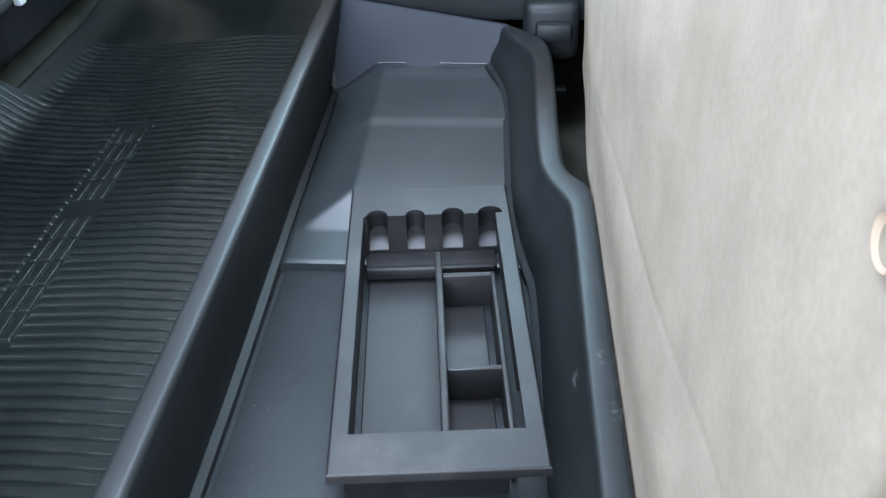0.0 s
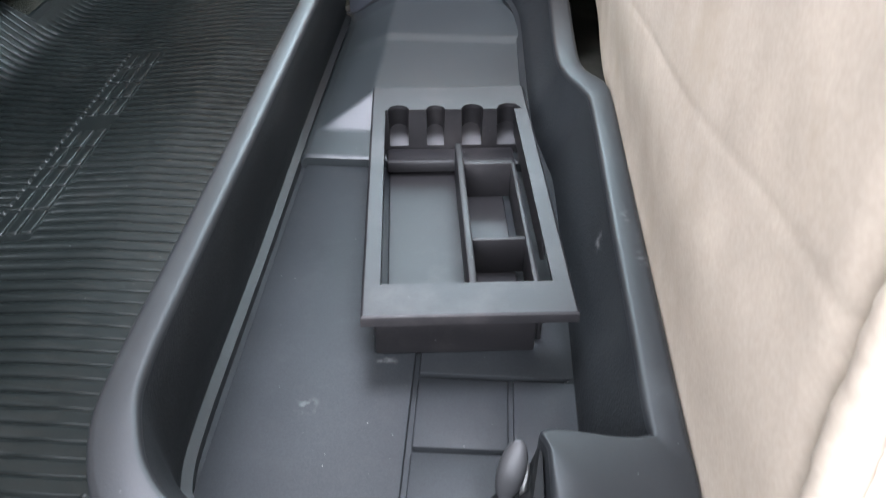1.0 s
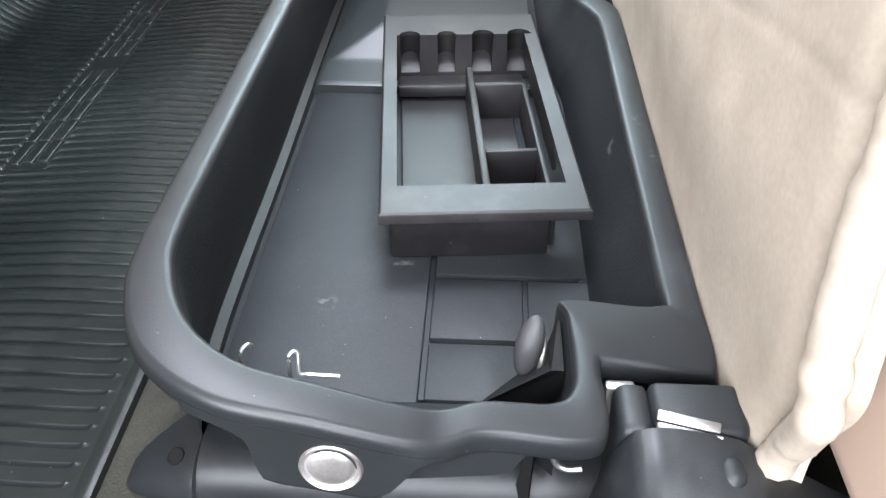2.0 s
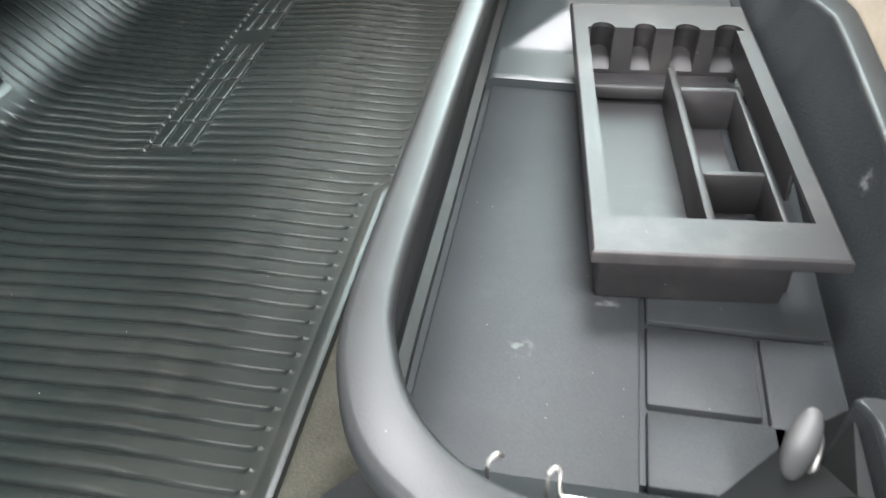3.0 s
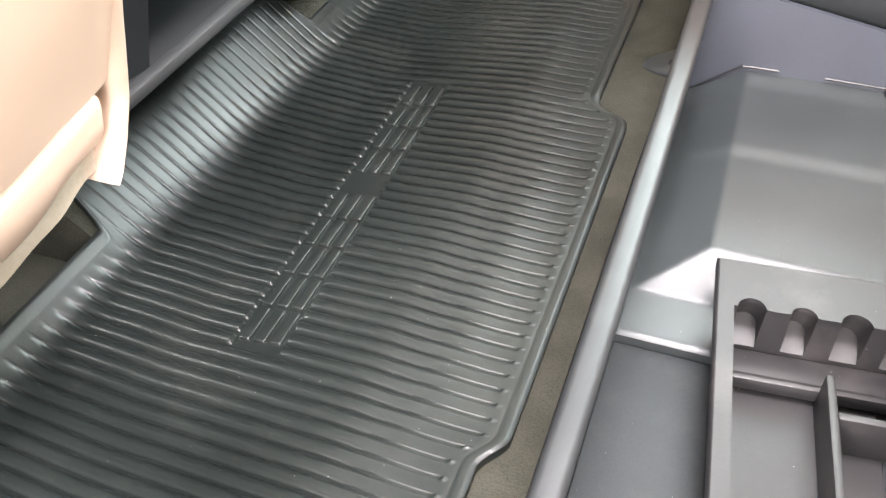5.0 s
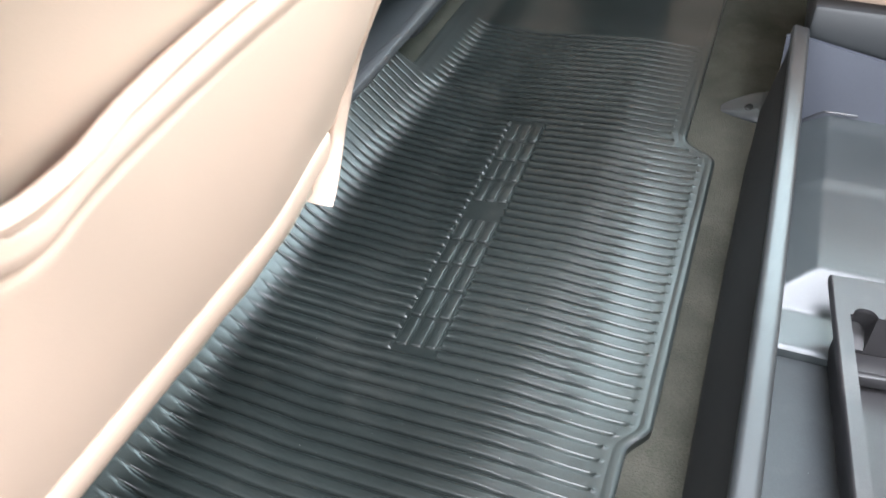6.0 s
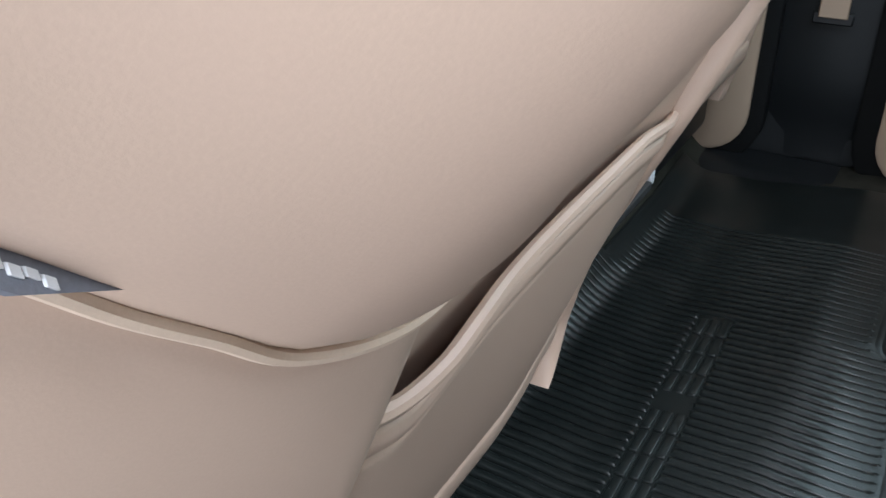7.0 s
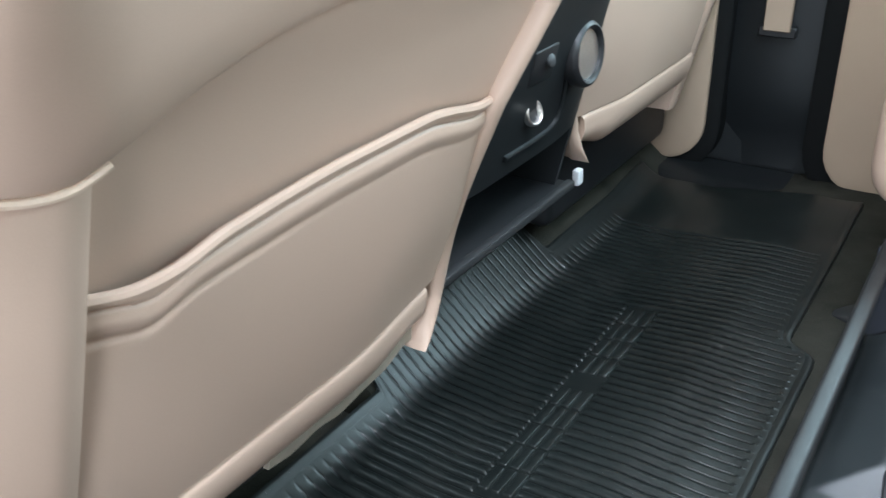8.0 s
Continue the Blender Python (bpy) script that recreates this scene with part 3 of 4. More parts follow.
for tri in ([(0.07, 0.172), (0.119, 0.12), (0.119, 0.225)],):
    lo = [bm.verts.new((x, y, 0.0985)) for x, y in tri]
    hi = [bm.verts.new((0.119 if k else 0.112, 0.12 + (0.05 if k == 2 else 0.0), 0.186)) for k, (x, y) in enumerate(tri)]
    bm.faces.new(lo[::-1]), bm.faces.new(hi)
    for k in range(3):
        bm.faces.new((lo[k], lo[(k + 1) % 3], hi[(k + 1) % 3], hi[k]))
under(BOX, part("gusset", bm, SEAL_SHADE))
bm = bmesh.new()
bmesh.ops.create_uvsphere(bm, u_segments=24, v_segments=14, radius=1.0)
for v in bm.verts:
    # a flat oval tab with a hollow towards its foot
    x, y, z = v.co
    v.co = pose(0.1035, 0.17, 0.157, -38, 8, -12) @ Vector((0.0085 * x, 0.0045 * y * (1 - 0.35 * smooth((-z) / 0.8)), 0.019 * z))
under(BOX, part("latch_tab", bm, DULL, label="dull grey plastic latch tab"))
bm = bmesh.new()
tube(bm, spline([(0.108, 0.178, 0.166), (0.112, 0.172, 0.158), (0.110, 0.162, 0.142), (0.103, 0.156, 0.135)], 12), 0.0022, 8)
under(BOX, part("latch_wire", bm, WIRE))


# ---- organizer tray in the box ----
TM = pose(0.0, 0.300, 0.0, 0, 0, 5.3)
TRAYT = thing("organizer_tray", (0.055, 0.48, 0.102), "black plastic organizer tray with pen slots and three bins", "organizer tray")
W, L, ZT = 0.152, 0.362, 0.160
HOLES = [(0.0245, 0.0102), (0.0615, 0.0092), (0.098, 0.0108), (0.1345, 0.0118)]
VB = 0.312


def scoop(u):
    return max([0.0] + [math.sqrt(max(0.0, r * r - (u - c) ** 2)) for c, r in HOLES])


def tray_part(name, bm, label=""):
    bm.transform(TM)
    return under(TRAYT, part(name, bm, TRAY, label=label))


def tray_frame():
    bm = bmesh.new()
    rim = 0.0022
    for x0, x1, y0, y1 in ((0, W, 0, 0.035), (0, 0.0115, 0.035, VB), (W - 0.0125, W, 0.035, VB)):
        slab(bm, x0, x1, y0, y1 + (0.0 if y1 < 0.1 else 0.0), ZT - 0.004, ZT, 0.0)
    us = span(0.0, W, 153)
    top, low = [], []
    for zz, store in ((ZT, top), (ZT - 0.004, low)):
        store.append([bm.verts.new((u, VB + (scoop(u) if 0.0115 < u < W - 0.005 else 0), zz)) for u in us])
        store.append([bm.verts.new((u, L, zz)) for u in us])
    for k in range(len(us) - 1):
        bm.faces.new((top[0][k], top[0][k + 1], top[1][k + 1], top[1][k]))
        bm.faces.new((low[0][k + 1], low[0][k], low[1][k], low[1][k + 1]))
        bm.faces.new((top[0][k + 1], top[0][k], low[0][k], low[0][k + 1]))
    # turned-down rounded edge all round
    skirt = [(0, 0.0), (W, 0.0), (W, L), (0, L)]
    for a, b in zip(skirt, skirt[1:] + skirt[:1]):
        d = Vector((b[0] - a[0], b[1] - a[1], 0)).normalized()
        nrm = Vector((d.y, -d.x, 0))
        pa, pb = Vector((*a, 0)), Vector((*b, 0))
        prof = [(0, 0.0), (0.0012, -0.0005), (0.002, -0.002), (0.002, -0.009), (-0.0005, -0.009)]
        rows = [[bm.verts.new(p + nrm * o + Vector((0, 0, ZT + h)) + (d * o * (-1 if p is pa else 1))) for o, h in prof] for p in (pa, pb)]
        for k in range(len(prof) - 1):
            bm.faces.new((rows[0][k], rows[1][k], rows[1][k + 1], rows[0][k + 1]))
    return bm


tray_part("frame", tray_frame())


TILT_SLOT = 0.5
Z_SLOT = 0.1195


def tray_back():
    """Flat upright back wall between the pen slots."""
    bm = bmesh.new()
    ring = [(0.009, 0.107), (W - 0.004, 0.107), (W - 0.004, ZT - 0.003)]
    for c, r in HOLES[::-1]:
        ring += [(c + r, ZT - 0.003), (c + 0.92 * r, Z_SLOT), (c - 0.92 * r, Z_SLOT), (c - r, ZT - 0.003)]
    ring.append((0.009, ZT - 0.003))
    a = [bm.verts.new((u, VB, z)) for u, z in ring]
    b = [bm.verts.new((u, VB + 0.002, z)) for u, z in ring]
    bm.faces.new(a), bm.faces.new(b[::-1])
    for k in range(len(ring)):
        bm.faces.new((a[k], a[(k + 1) % len(ring)], b[(k + 1) % len(ring)], b[k]))
    return bm


def pen_slot(c, r):
    """A leaning round slot with a flat rest square to it."""
    bm = bmesh.new()
    n = 20
    tops, lows = [], []
    for k in range(n + 1):
        a = math.pi * k / n
        u, dv = c - r * math.cos(a), r * math.sin(a)
        low = (dv + TILT_SLOT * (ZT - Z_SLOT)) / (1 + TILT_SLOT * TILT_SLOT)
        tops.append(bm.verts.new((u, VB + dv, ZT - 0.001)))
        lows.append(bm.verts.new((c - r * 0.9 * math.cos(a), VB + low, Z_SLOT + TILT_SLOT * low)))
    for k in range(n):
        bm.faces.new((tops[k], tops[k + 1], lows[k + 1], lows[k]))
    front = [bm.verts.new((c - r * 0.9, VB, Z_SLOT)), bm.verts.new((c + r * 0.9, VB, Z_SLOT))]
    rest_edge = [bm.verts.new(v.co) for v in lows]
    bm.faces.new([front[0]] + rest_edge + [front[1]])
    bm.faces.new((tops[0], lows[0], bm.verts.new((c - r * 0.95, VB, Z_SLOT))))
    bm.faces.new((tops[-1], lows[-1], bm.verts.new((c + r * 0.95, VB, Z_SLOT))))
    return bm


tray_part("back_wall", tray_back())
for c, r in HOLES:
    tray_part("pen_slot", pen_slot(c, r))
for nm, x0, x1, y0, y1, z0, z1 in (
    ("side_wall", 0.0062, 0.0092, 0.03, 0.315, 0.1035, 0.158), ("side_wall", W - 0.0115, W - 0.0085, 0.1, 0.315, 0.13, 0.158),
    ("tray_floor", 0.0145, W - 0.0285, 0.031, 0.30, 0.1015, 0.1045)):
    bm = bmesh.new()
    slab(bm, x0, x1, y0, y1, z0, z1, 0.0008, 1)
    tray_part(nm, bm)
bm = bmesh.new()
slab(bm, 0.012, W - 0.012, 0.285, 0.312, 0.108, 0.117, 0.003, 2)
slab(bm, 0.012, W - 0.014, 0.277, 0.285, 0.108, 0.121, 0.003, 2)
tray_part("ledge", bm)
bm = bmesh.new()
slab(bm, 0.079, 0.0855, 0.032, 0.277, 0.104, 0.1415, 0.0016, 2)
tray_part("divider", bm)
bm = bmesh.new()
slab(bm, 0.0855, W - 0.018, 0.118, 0.1235, 0.104, 0.139, 0.0016, 2)
tray_part("divider", bm)
bm = bmesh.new()
slab(bm, 0.0855, W - 0.018, 0.238, 0.2445, 0.104, 0.141, 0.0016, 2)
tray_part("divider", bm)
bm = bmesh.new()
slab(bm, W - 0.0225, W - 0.018, 0.032, 0.2445, 0.104, 0.141, 0.0014, 2)
tray_part("divider", bm)
bm = bmesh.new()
slab(bm, 0.006, W - 0.024, 0.022, 0.032, 0.1012, 0.156, 0.003, 2)
tray_part("front_wall", bm)


# ---- seat feet and hinge ----
def base_rail(name, y0, words, reach=0.0, tall=1.0):
    rail = thing(name, (0.02, y0, 0.04), words, "seat base")
    prof = [(-0.034, 0.036), (-0.037, 0.07), (-0.035, 0.09), (-0.030, 0.103), (-0.022, 0.112), (-0.010, 0.117), (0.03, 0.118), (0.034, 0.036)]
    # a low rounded ear at the free end, then a step up to the long bar
    xs = [-0.138, -0.1365, -0.134, -0.13, -0.125, -0.119, -0.113, -0.108, -0.104, -0.101, -0.098, -0.094, -0.088, -0.0865, -0.084, -0.0815, -0.08, -0.07, -0.05, 0.0, 0.08, 0.18, 0.21]
    verts, n = [], len(prof)
    for x in xs:
        s = 0.22 + 0.78 * max(0, min(1, (x + 0.138) / 0.05)) ** 0.7
        step = smooth((x + 0.087) / 0.006)
        for y, z in prof:
            verts.append((x - reach * smooth(-x / 0.1), y0 + 0.006 * (1 - step) - 0.012 + (y + 0.012) * s, 0.036 + (z - 0.036) * s * tall * (0.66 + 0.2 * step)))
    faces = [(a * n + k, a * n + (k + 1) % n, (a + 1) * n + (k + 1) % n, (a + 1) * n + k) for a in range(len(xs) - 1) for k in range(n)]
    faces += [tuple(range(n)), tuple((len(xs) - 1) * n + k for k in range(n))]
    under(rail, mesh_object("cover", verts, faces, PLASTIC))
    bm = bmesh.new()
    disc(bm, (-0.1 - reach, y0 - 0.009, 0.036 + 0.0462 * tall), (-0.3, -0.3, 0.9), [(0.0062, -0.002), (0.006, 0.0009), (0.005, 0.0011), (0.0044, 0.0002), (0.001, 0.0)], 18)
    under(rail, part("screw_hole", bm, SEAL_SHADE))
    return rail


base_rail("seat_foot_cover", 0.154, "dark grey plastic cover over the rear seat's foot", 0.02, 0.766)
base_rail("seat_foot_cover", 1.15, "dark grey plastic cover over the rear seat's foot", 0.03, 0.36)

HINGE = thing("seat_hinge_cover", (0.17, 0.08, 0.05), "dark plastic seat hinge cover with a bright steel plate", "hinge")
bm = bmesh.new()
slab(bm, 0.141, 0.1585, 0.066, 0.1, 0.05, 0.2015, 0.006, 3)
slab(bm, 0.1575, 0.204, 0.066, 0.1, 0.05, 0.2035, 0.006, 3)
under(HINGE, part("hinge_block", bm, TRIM))
bm = bmesh.new()
slab(bm, -0.015, 0.015, -0.0026, 0.0026, -0.0012, 0.0012, 0.0008, 2, pose(0.1735, 0.0700, 0.2048, 30, 4, -11))
slab(bm, -0.0155, 0.0155, -0.002, 0.002, -0.0012, 0.0012, 0.0006, 1, pose(0.1735, 0.0655, 0.2020, 52, 4, -11))
under(HINGE, part("steel_plate", bm, WIRE, label="bright steel plate"))
bm = bmesh.new()
slab(bm, 0.1385, 0.154, 0.101, 0.108, 0.15, 0.1935, 0.002, 2)
under(HINGE, part("bracket", bm, WIRE, label="bare metal bracket"))


def hood(u, v):
    """Rounded hood falling from the hinge to both sides."""
    x = 0.09 + u * 0.2
    h = curve_at(HOOD, x)
    a = v * math.pi / 2
    return (x, 0.0645 - 0.1 * math.sin(a) ** 1.1, 0.045 + (h - 0.045) * math.cos(a) ** 0.7)


HOOD = [(0.09, 0.06), (0.118, 0.065), (0.126, 0.1), (0.131, 0.15), (0.1367, 0.18), (0.142, 0.1935), (0.1475, 0.203), (0.156, 0.206), (0.168, 0.2057), (0.184, 0.2035), (0.197, 0.2), (0.206, 0.194), (0.214, 0.185), (0.23, 0.178), (0.26, 0.16), (0.29, 0.13)]
under(HINGE, sheet("hood", hood, span(0, 1, 70), span(0, 1, 20), 0.004, PLASTIC, back=Vector((0, 0.5, -0.8))))
bm = bmesh.new()
bmesh.ops.create_uvsphere(bm, u_segments=18, v_segments=10, radius=1.0)
for v in bm.verts:
    v.co = pose(0.191, 0.046, 0.1975, 20, 8, 0) @ Vector((0.0065 * v.co.x, 0.008 * v.co.y, 0.004 * v.co.z))
under(HINGE, part("hood_button", bm, TRIM))
bm = bmesh.new()
slab(bm, 0.14, 0.21, 0.97, 1.03, 0.16, 0.235, 0.012, 3)
slab(bm, 0.155, 0.2, 0.955, 0.975, 0.19, 0.215, 0.006, 2)
far = part("seat_bracket", bm, TRIM)
tagged(far, "dark plastic bracket at the end of the storage box", "bracket")


# ---- rear seat: folded-up cushion and the lowered far cushion ----
CUSH = thing("rear_seat_cushion", (0.3, 0.43, 0.19), "folded-up rear seat cushion with beige felt underside", "seat cushion")


def felt(u, v):
    """Underside of the cushion, standing upright beside the box; a crease runs along it."""
    x = 0.2008 - 0.006 * smooth((v - 0.2) / 0.11) + 0.02 * smooth((v - 0.42) / 0.4)
    fold = v - 0.283 - 0.165 * (0.65 - u) - 0.004 * math.sin(u * 16)
    near = smooth((0.68 - u) / 0.05)
    x += near * 0.0007 * math.exp(-(fold / 0.0025) ** 2)
    x += 0.002 * math.sin(u * 9) * smooth((v - 0.25) / 0.2) + 0.0025 * noise.noise(Vector((u * 6, v * 9, 1)))
    turn = 0.66 - 0.34 * (v - 0.2)
    x += 0.012 * max(0.0, (u - turn) / (0.92 - turn)) ** 1.1 + 0.01 * smooth((0.06 - u) / 0.04)
    return (x, u + 0.03 * smooth((0.27 - v) / 0.08) * smooth((0.3 - u) / 0.27), v)


under(CUSH, sheet("felt_underside", felt, span(0.028, 0.92, 120), span(0.178, 0.86, 190), 0.02, LINER, back=Vector((1, 0, 0))))
bm = bmesh.new()
tube(bm, [(0.214 - 0.012 * smooth((z - 0.2) / 0.11), 0.026 + 0.002 * math.sin(z * 40) + 0.002 * noise.noise(Vector((0, 3, z * 60))) + 0.03 * smooth((0.27 - z) / 0.08), z) for z in span(0.19, 0.85, 160)], [0.0095 + 0.002 * noise.noise(Vector((5, 1, z * 90))) for z in span(0.19, 0.85, 160)], 10)
under(CUSH, part("felt_edge", bm, LINER, label="frayed light felt edge"))
bm = bmesh.new()
slab(bm, 0.245, 0.42, -0.06, 0.91, 0.165, 0.88, 0.03, 4)
under(CUSH, part("cushion", bm, LEATHER, label="beige leather seat cushion"))
bm = bmesh.new()
disc(bm, (0.1992, 0.0735, 0.5245), (-1, 0, 0), [(0.007, -0.006), (0.008, 0.0), (0.007, 0.002), (0.0058, 0.001), (0.003, -0.004)], 28)
under(CUSH, part("felt_ring", bm, DOORSKIN, label="tan worn ring in the felt"))

FARC = thing("far_rear_seat_cushion", (0.15, 1.3, 0.24), "lowered beige leather rear seat cushion beyond the box", "seat cushion")
bm = bmesh.new()
slab(bm, -0.148, 0.5, 1.0, 1.56, 0.262, 0.45, 0.06, 6)
under(FARC, part("cushion", bm, LEATHER))
bm = bmesh.new()
slab(bm, -0.09, 0.5, 1.004, 1.55, 0.2, 0.27, 0.006, 2)
under(FARC, part("cushion_base", bm, TRIM))


# ---- front seats ----
def slope(z):
    return -0.475 + (z - 0.24) * 0.40


PAD_EDGE = [(-0.11, 0.725), (-0.07, 0.705), (-0.045, 0.688), (-0.02, 0.664), (0.0, 0.647), (0.022, 0.628), (0.05, 0.615), (0.075, 0.611), (0.095, 0.617), (0.14, 0.634), (0.19, 0.65), (0.24, 0.658), (0.3, 0.664), (0.56, 0.674)]


# the inner edge of the back: height, place across, and how far it curls forward
INNER_EDGE = [(0.229, 0.519, 0.0), (0.242, 0.531, 0.004), (0.258, 0.543, 0.010), (0.29, 0.556, 0.019), (0.33, 0.553, 0.02), (0.37, 0.545, 0.018), (0.447, 0.526, 0.010), (0.513, 0.513, 0.002), (0.558, 0.525, 0.0), (0.6, 0.54, 0.0), (0.7, 0.547, 0.0), (1.0, 0.55, 0.0)]


def edge_y(z):
    return float(np.interp(z, [e[0] for e in INNER_EDGE], [e[1] for e in INNER_EDGE]))


def curl(y, z):
    """The lower back curls forward towards its inner edge."""
    return float(np.interp(z, [e[0] for e in INNER_EDGE], [e[2] for e in INNER_EDGE])) * smooth((y - 0.36) / 0.19)


def fall(y):
    """The back turns away towards the outboard side."""
    return 0.7 * max(0.0, 0.085 - y) ** 1.5


def front_seat(name, words, flip):
    def P(x, y, z):
        # the driver's back stands more upright and is fuller towards the console
        full = 0.07 * smooth((z - 0.28) / 0.13) * smooth((y - 0.33) / 0.17)
        return (x - 0.08 - 0.16 * (z - 0.24), 1.59 - y - full, z) if flip else (x, y, z)

    seat = thing(name, P(-0.55, 0.24, 0.05), words, "car seat", group="front seats")

    def add(nm, f, us, vs, thick, mat, label=""):
        return under(seat, sheet(nm, lambda u, v: P(*f(u, v)), us, vs, thick, mat, label=label))

    def cord(nm, pts, r, mat, label="", n=60):
        bm = bmesh.new()
        tube(bm, spline([P(*p) for p in pts], n), r, 8)
        return under(seat, part(nm, bm, mat, label=label))

    def pad(u, v):
        zb = curve_at(PAD_EDGE, u)
        z = zb + (1.02 - zb) * v
        rise = math.sqrt(1 - (1 - min(1, v / 0.11)) ** 2)
        edge = smooth((0.546 - u) / 0.06)
        belly = 0.085 * math.exp(-((u - 0.02) / 0.055) ** 2) * smooth(v / 0.25)
        return (slope(z) - fall(u) - 0.006 + (0.026 * rise) * (0.3 + 0.7 * edge) * (1 - 0.72 * smooth((u - 0.07) / 0.13)) + belly * 0.4, u, z - 0.004 * (1 - rise))

    add("upper_pad", pad, span(-0.11, 0.546, 64), [(i / 36) ** 1.6 for i in range(37)], 0.05, LEATHER)
    cord("piping", [(slope(z) - fall(y) + 0.0026, y, z - 0.002) for y, z in PAD_EDGE[:9]], 0.0024, PIPING)

    def side(u, v):
        zb = curve_at(PAD_EDGE, u) + 0.004
        z = 0.19 + (zb - 0.19) * v
        return (slope(z) - fall(u) + 0.001 + 0.004 * math.sin(v * 3) - 0.006 * smooth((u - 0.08) / 0.012), u, z)

    add("side_panel", side, span(-0.11, 0.092, 28), span(0, 1, 40), 0.05, LEATHER)

    def recess(u, v):
        return (slope(v) - 0.018 + 0.008 * smooth((v - 0.6) / 0.06) - 0.004 * math.sin((u - 0.09) / 0.44 * math.pi), 0.09 + (u - 0.09) * (edge_y(v) - 0.094) / 0.45, v)

    add("back_panel", recess, span(0.09, 0.54, 40), span(0.45, 0.68, 24), 0.04, LEATHER)

    def pocket_top(u):
        return 0.534 - 0.010 * math.exp(-((u - 0.135) / 0.02) ** 2) + 0.004 * smooth((u - 0.2) / 0.1) - 0.017 * smooth((u - 0.4) / 0.13)

    def pocket(u, v):
        zt = pocket_top(u)
        z = 0.312 + (zt - 0.312) * v
        inset = smooth((u - 0.09) / 0.025) * smooth((0.535 - u) / 0.03)
        gape = 0.008 * v**3 * math.exp(-((u - 0.15) / 0.05) ** 2)
        groove = 0.003 * math.exp(-((z - (zt - 0.029)) / 0.003) ** 2) * (0.2 + 0.8 * smooth((0.3 - u) / 0.15))
        band = 0.002 * math.exp(-((z - (zt - 0.0082)) / 0.0014) ** 2) - 0.0024 * math.exp(-((z - (zt - 0.018)) / 0.0075) ** 2)
        return (slope(z) + 0.003 * inset - 0.0135 * v**2 + gape - groove - band, u, z)

    def pocket_curled(u, v):
        x, y, z = pocket(u, v)
        y += (edge_y(z) - 0.012 - 0.535) * smooth((y - 0.25) / 0.285)
        return (x - curl(y, z), y, z)

    add("pocket", pocket_curled, span(0.092, 0.535, 60), span(0, 0.84, 40) + span(0.845, 1, 40), 0.004, LEATHER, "leather map pocket")
    cord("pocket_piping", [(lambda q: (q[0] - 0.001, q[1], q[2]))(pocket_curled(u, 1.0)) for u in span(0.092, 0.535, 16)], 0.004, LEATHER, "rolled pocket edge")
    cord("pocket_stitching", [(lambda q: (q[0] + 0.0003, q[1], pocket_top(u) - 0.0082))(pocket_curled(u, 0.963)) for u in span(0.096, 0.53, 16)], 0.0005, STITCH)

    def band(u, v):
        z = 0.236 + 0.081 * v
        zz = z + (0.02 * smooth((u - 0.42) / 0.08) * (1 - v))
        return (slope(zz) - curl(u, zz) + 0.009 * math.sin(min(1, v * 1.15) * math.pi) ** 0.5 - 0.012 * (1 - v) ** 4 if v < 0.87 else slope(zz) - curl(u, zz) + 0.009 * max(0, math.sin(v * 1.15 * math.pi)) ** 0.5, u, zz)

    add("lower_band", band, span(0.085, 0.515, 44), span(0, 1, 24), 0.02, LEATHER, "padded lower leather band")

    def hem(u, v):
        z = 0.218 + 0.003 * math.sin(u * 90) + 0.04 * v + 0.02 * smooth((u - 0.42) / 0.08) * (1 - v)
        return (slope(z) - curl(u, z) - 0.006 - 0.004 * v, u, z)

    if not flip:
        add("hem", hem, span(0.3, 0.522, 40), span(0, 1, 8), 0.006, LINER, "pale felt hem under the lower band")

    def welt(u, v):
        z = 0.232 + (0.70 - 0.232) * v
        wdt = 0.016 + 0.007 * math.exp(-((v - 0.12) / 0.13) ** 2) + 0.004 * smooth(v / 0.04)
        mid = edge_y(z) - wdt / 2
        wdt *= math.sqrt(min(1.0, v / 0.1 + 0.02))
        return (slope(z) - curl(edge_y(z), z) - 0.004 - 0.005 * smooth((v - 0.1) / 0.3) + (0.008 + 0.010 * math.exp(-(v / 0.2) ** 2)) * math.cos(u * math.pi / 2) ** 0.5, mid + u * wdt / 2, z)

    add("edge_welt", welt, span(-1, 1, 12), [0, 0.005, 0.012, 0.02, 0.03, 0.045, 0.06, 0.08] + span(0.1, 1, 40), 0.012, LEATHER, "folded leather edge ending in a tip")

    def flank(u, v):
        z = 0.24 + 0.76 * v
        return (slope(z) - 0.010 - curl(edge_y(z), z) - 0.2 * u, edge_y(z) - 0.004 - 0.012 * u, z)

    under(seat, sheet("inner_side", lambda u, v: P(*flank(u, v)), span(0, 1, 8), span(0, 1, 40), 0.01, LEATHER, back=Vector((0, 1 if flip else -1, 0))))
    bm = bmesh.new()
    slab(bm, -0.12, 0.0, -0.05, 0.5, 0.0, 0.72)
    for v in bm.verts:
        v.co = Vector(P(slope(0.26 + v.co.z) - 0.055 + v.co.x, v.co.y, 0.26 + v.co.z))
    under(seat, part("back_core", bm, TRIM))
    # base carried back to the mat, its black also standing for the shade there
    bm = bmesh.new()
    y0, y1 = sorted((P(0, -0.04, 0)[1], P(0, 0.5, 0)[1]))
    slab(bm, -1.1, -0.618, y0, y1, 0.088, 0.29, 0.02, 3)
    under(seat, part("seat_base", bm, BLACK))
    for yy in (0.03, 0.43):
        bm = bmesh.new()
        yc = P(0, yy, 0)[1]
        slab(bm, -1.0, -0.66, yc - 0.02, yc + 0.02, 0.035, 0.1, 0.004, 2)
        under(seat, part("seat_rail", bm, BLACK))
    if flip:
        bm = bmesh.new()
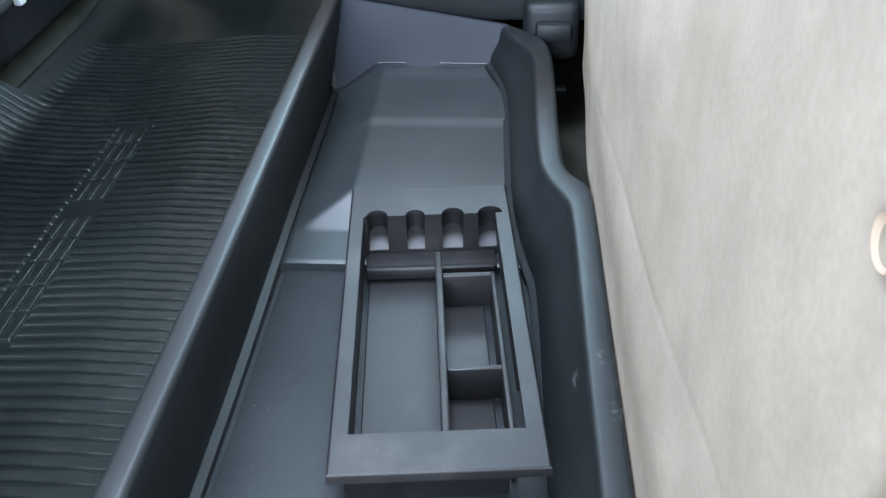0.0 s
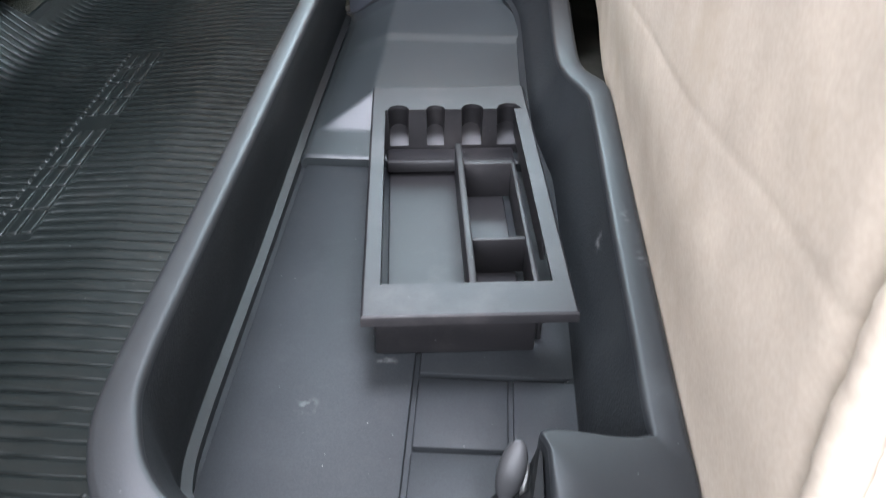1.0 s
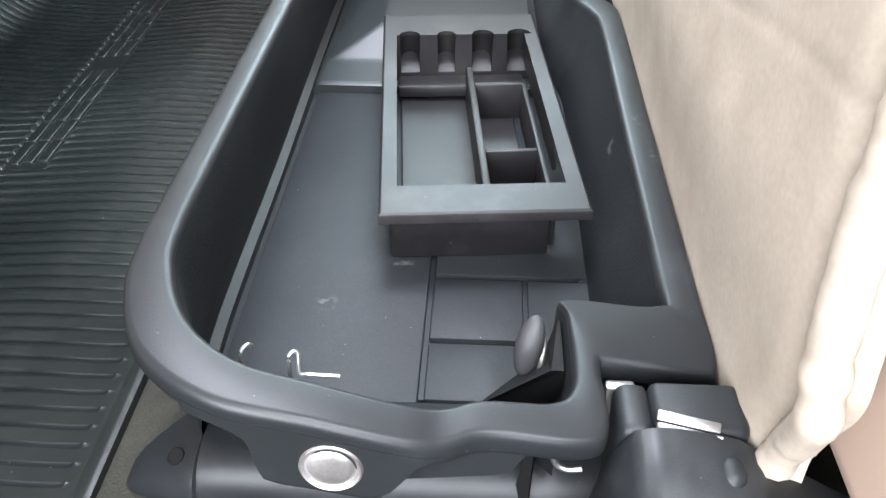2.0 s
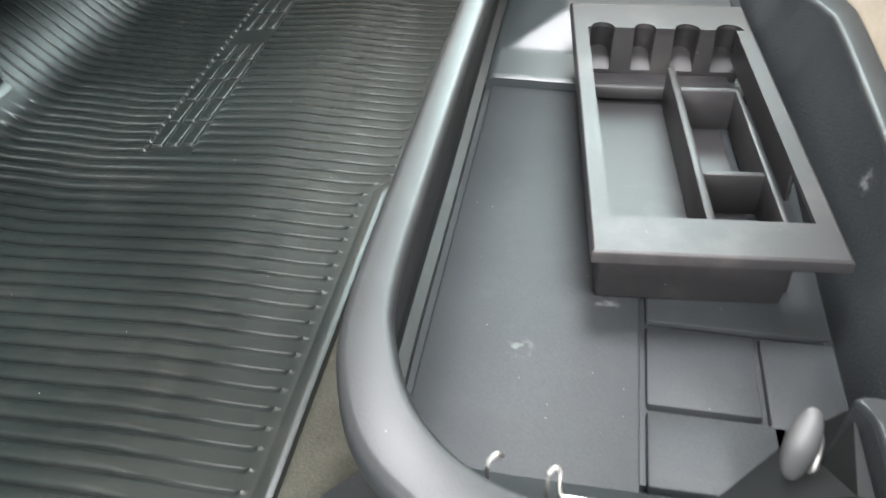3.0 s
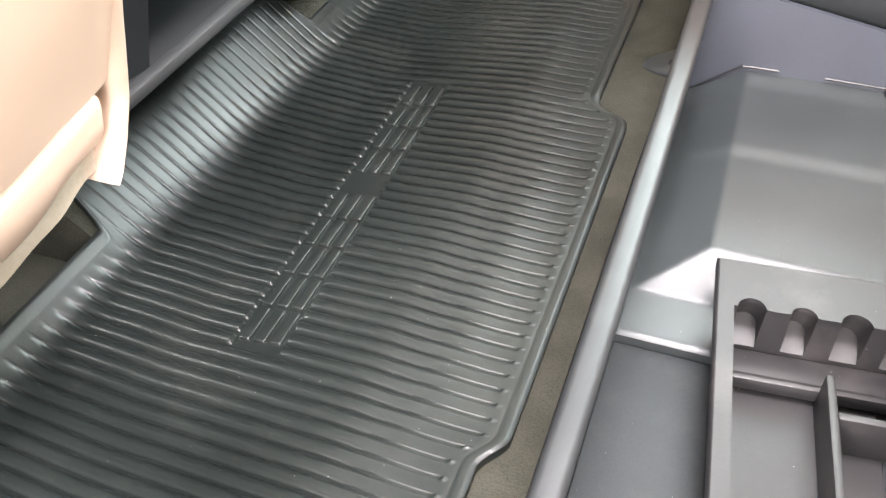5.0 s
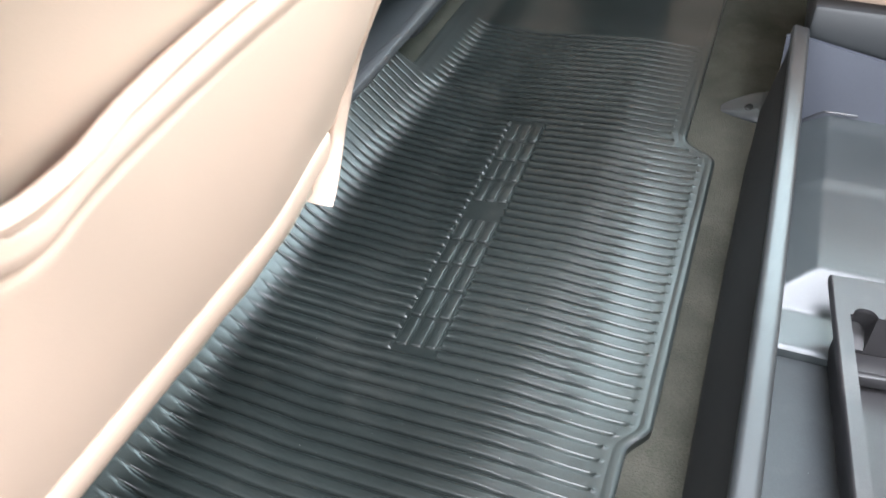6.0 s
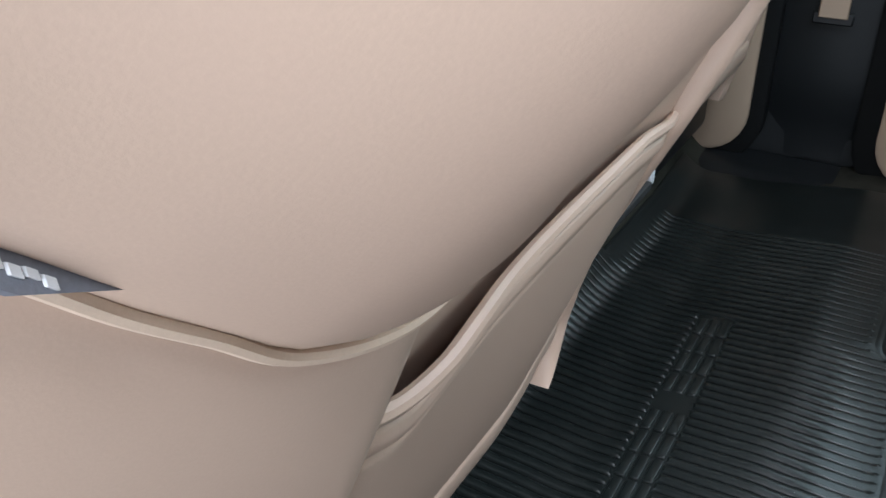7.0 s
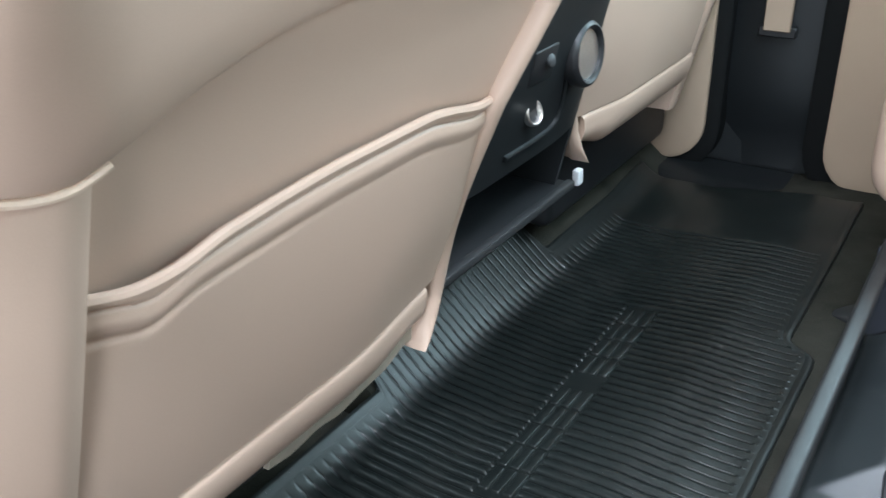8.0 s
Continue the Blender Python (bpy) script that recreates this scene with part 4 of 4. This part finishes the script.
        x, y, z = P(slope(0.222) + 0.002, 0.522, 0.222)
        slab(bm, x - 0.006, x + 0.006, y - 0.009, y + 0.009, z - 0.026, z, 0.003, 2)
        under(seat, part("trim_clip", bm, THREAD, label="pale plastic trim clip"))
    if not flip:
        # woven tag sewn under the piping; its writing is drawn as plain bars
        y0, y1 = -0.0215, -0.0685
        a, b = (Vector((slope(curve_at(PAD_EDGE, y)) - fall(y) + 0.0035, y, curve_at(PAD_EDGE, y))) for y in (y0, y1))
        down, out = Vector((0.0033, -0.0011, -0.0071)), Vector((0.0016, 0.0012, 0.0))
        a, b = a + Vector((0.004, 0, 0.0035)), b + Vector((0.0055, 0, 0.008))

        def plate(nm, quad, lift, thick, mat):
            bm = bmesh.new()
            lo = [bm.verts.new(q + out * lift) for q in quad]
            hi = [bm.verts.new(q + out * (lift + thick)) for q in quad]
            bm.faces.new(lo), bm.faces.new(hi[::-1])
            for k in range(4):
                bm.faces.new((lo[k], lo[(k + 1) % 4], hi[(k + 1) % 4], hi[k]))
            return under(seat, part(nm, bm, mat))

        tag = plate("tag", [a, b, b + down, a.lerp(b, 0.42) + down], 0.0, 1.0, TAG)
        tag["label"] = "grey woven tag"
        for k in range(12):
            c, e = a.lerp(b, 0.30 + 0.05 * k), a.lerp(b, 0.335 + 0.05 * k)
            q0, q1 = (0.38, 0.58) if k % 2 else (0.42, 0.66)
            bar = plate("bar", [c + down * q0, e + down * q0, e + down * q1, c + down * q1], 1.0, 0.3, THREAD)
            bar.parent = tag
    return seat


front_seat("front_passenger_seat", "beige leather front seat back with map pocket and piping", False)
front_seat("front_driver_seat", "beige leather front seat back beyond the centre console", True)

# ---- centre console ----
CON = thing("centre_console", (-0.7, 0.8, 0.05), "dark grey plastic rear end of the centre console", "console")
XC = -0.545


def face_x(z):
    return XC + 0.25 * (z - 0.235)


def console_face(u, v):
    z = 0.322 + 0.313 * v
    return (face_x(z) - 0.02 * (2 * u - 1) ** 4, 0.60 + u * 0.42, z)


under(CON, sheet("rear_face", console_face, span(0, 1, 30), span(0, 1, 20), 0.02, TRIM))
for y0, y1 in ((0.60, 0.675), (0.985, 1.02)):
    under(CON, sheet("cheek", lambda u, v: (face_x(v) - 0.02 * (2 * (u - 0.6) / 0.42 - 1) ** 4, u, v), span(y0, y1, 6), span(0.225, 0.324, 6), 0.16, TRIM))
bm = bmesh.new()
slab(bm, -1.2, XC - 0.01, 0.605, 1.015, 0.33, 0.6, 0.01, 2)
slab(bm, -1.2, XC - 0.15, 0.605, 1.015, 0.2, 0.33)
slab(bm, -1.2, XC - 0.17, 0.66, 0.96, 0.03, 0.21, 0.01, 2)
under(CON, part("body", bm, TRIM))
bm = bmesh.new()
slab(bm, XC - 0.16, XC + 0.006, 0.615, 1.01, 0.212, 0.226, 0.003, 2)
under(CON, part("cubby_floor", bm, BLACK, label="black open cubby"))
bm = bmesh.new()
slab(bm, XC - 0.004, XC + 0.010, 0.62, 1.012, 0.216, 0.2285, 0.003, 2)
under(CON, part("lower_lip", bm, DULL))
# a dark round knob with a bright inner bowl beside the far seat
AXIS = (1, -0.02, 0.05)
bm = bmesh.new()
disc(bm, (face_x(0.445) + 0.004, 0.92, 0.447), AXIS, [(0.0425, -0.01), (0.043, 0.004), (0.041, 0.009), (0.037, 0.011), (0.0335, 0.009), (0.032, 0.004)], 40)
under(CON, part("control_knob", bm, BLACK))
bm = bmesh.new()
disc(bm, (face_x(0.445) + 0.004, 0.92, 0.447), AXIS, [(0.032, 0.0045), (0.031, 0.0035), (0.026, 0.0005), (0.018, -0.0015), (0.004, -0.002)], 36)
under(CON, part("control_bowl", bm, CHROME, label="bright metal bowl in the knob"))
# square recess with a small button, power socket and a raised corner bead under it
LEAN = pose(face_x(0.46), 0.808, 0.46, 0, 14, 0)
bm = bmesh.new()
slab(bm, -0.012, 0.0025, -0.03, 0.03, -0.023, 0.023, 0.004, 2, LEAN)
under(CON, part("switch_panel", bm, BLACK))
bm = bmesh.new()
disc(bm, LEAN @ Vector((0.002, 0.008, 0.004)), (1, -0.1, 0.2), [(0.0085, -0.001), (0.008, 0.005), (0.006, 0.0065), (0.001, 0.0065)], 20)
under(CON, part("button", bm, DULL))
bm = bmesh.new()
disc(bm, (face_x(0.398) + 0.001, 0.81, 0.398), (1, -0.1, 0.25), [(0.017, -0.003), (0.0165, 0.004), (0.0145, 0.005), (0.0125, 0.003), (0.012, -0.004)], 28)
socket = under(CON, part("socket", bm, CHROME, label="bright rim of the power socket"))
bm = bmesh.new()
disc(bm, (face_x(0.398) + 0.001, 0.81, 0.398), (1, -0.1, 0.25), [(0.0119, -0.003), (0.0115, -0.0005), (0.006, 0.0), (0.001, 0.0)], 24)
under(CON, part("socket_cap", bm, BLACK))
bm = bmesh.new()
tube(bm, spline([(face_x(0.352) + 0.001, 0.76, 0.352), (face_x(0.352) + 0.001, 0.85, 0.352), (face_x(0.355) + 0.001, 0.885, 0.357), (face_x(0.375) + 0.001, 0.898, 0.375), (face_x(0.42) + 0.001, 0.892, 0.42)], 24), 0.004, 8)
under(CON, part("corner_bead", bm, TRIM))
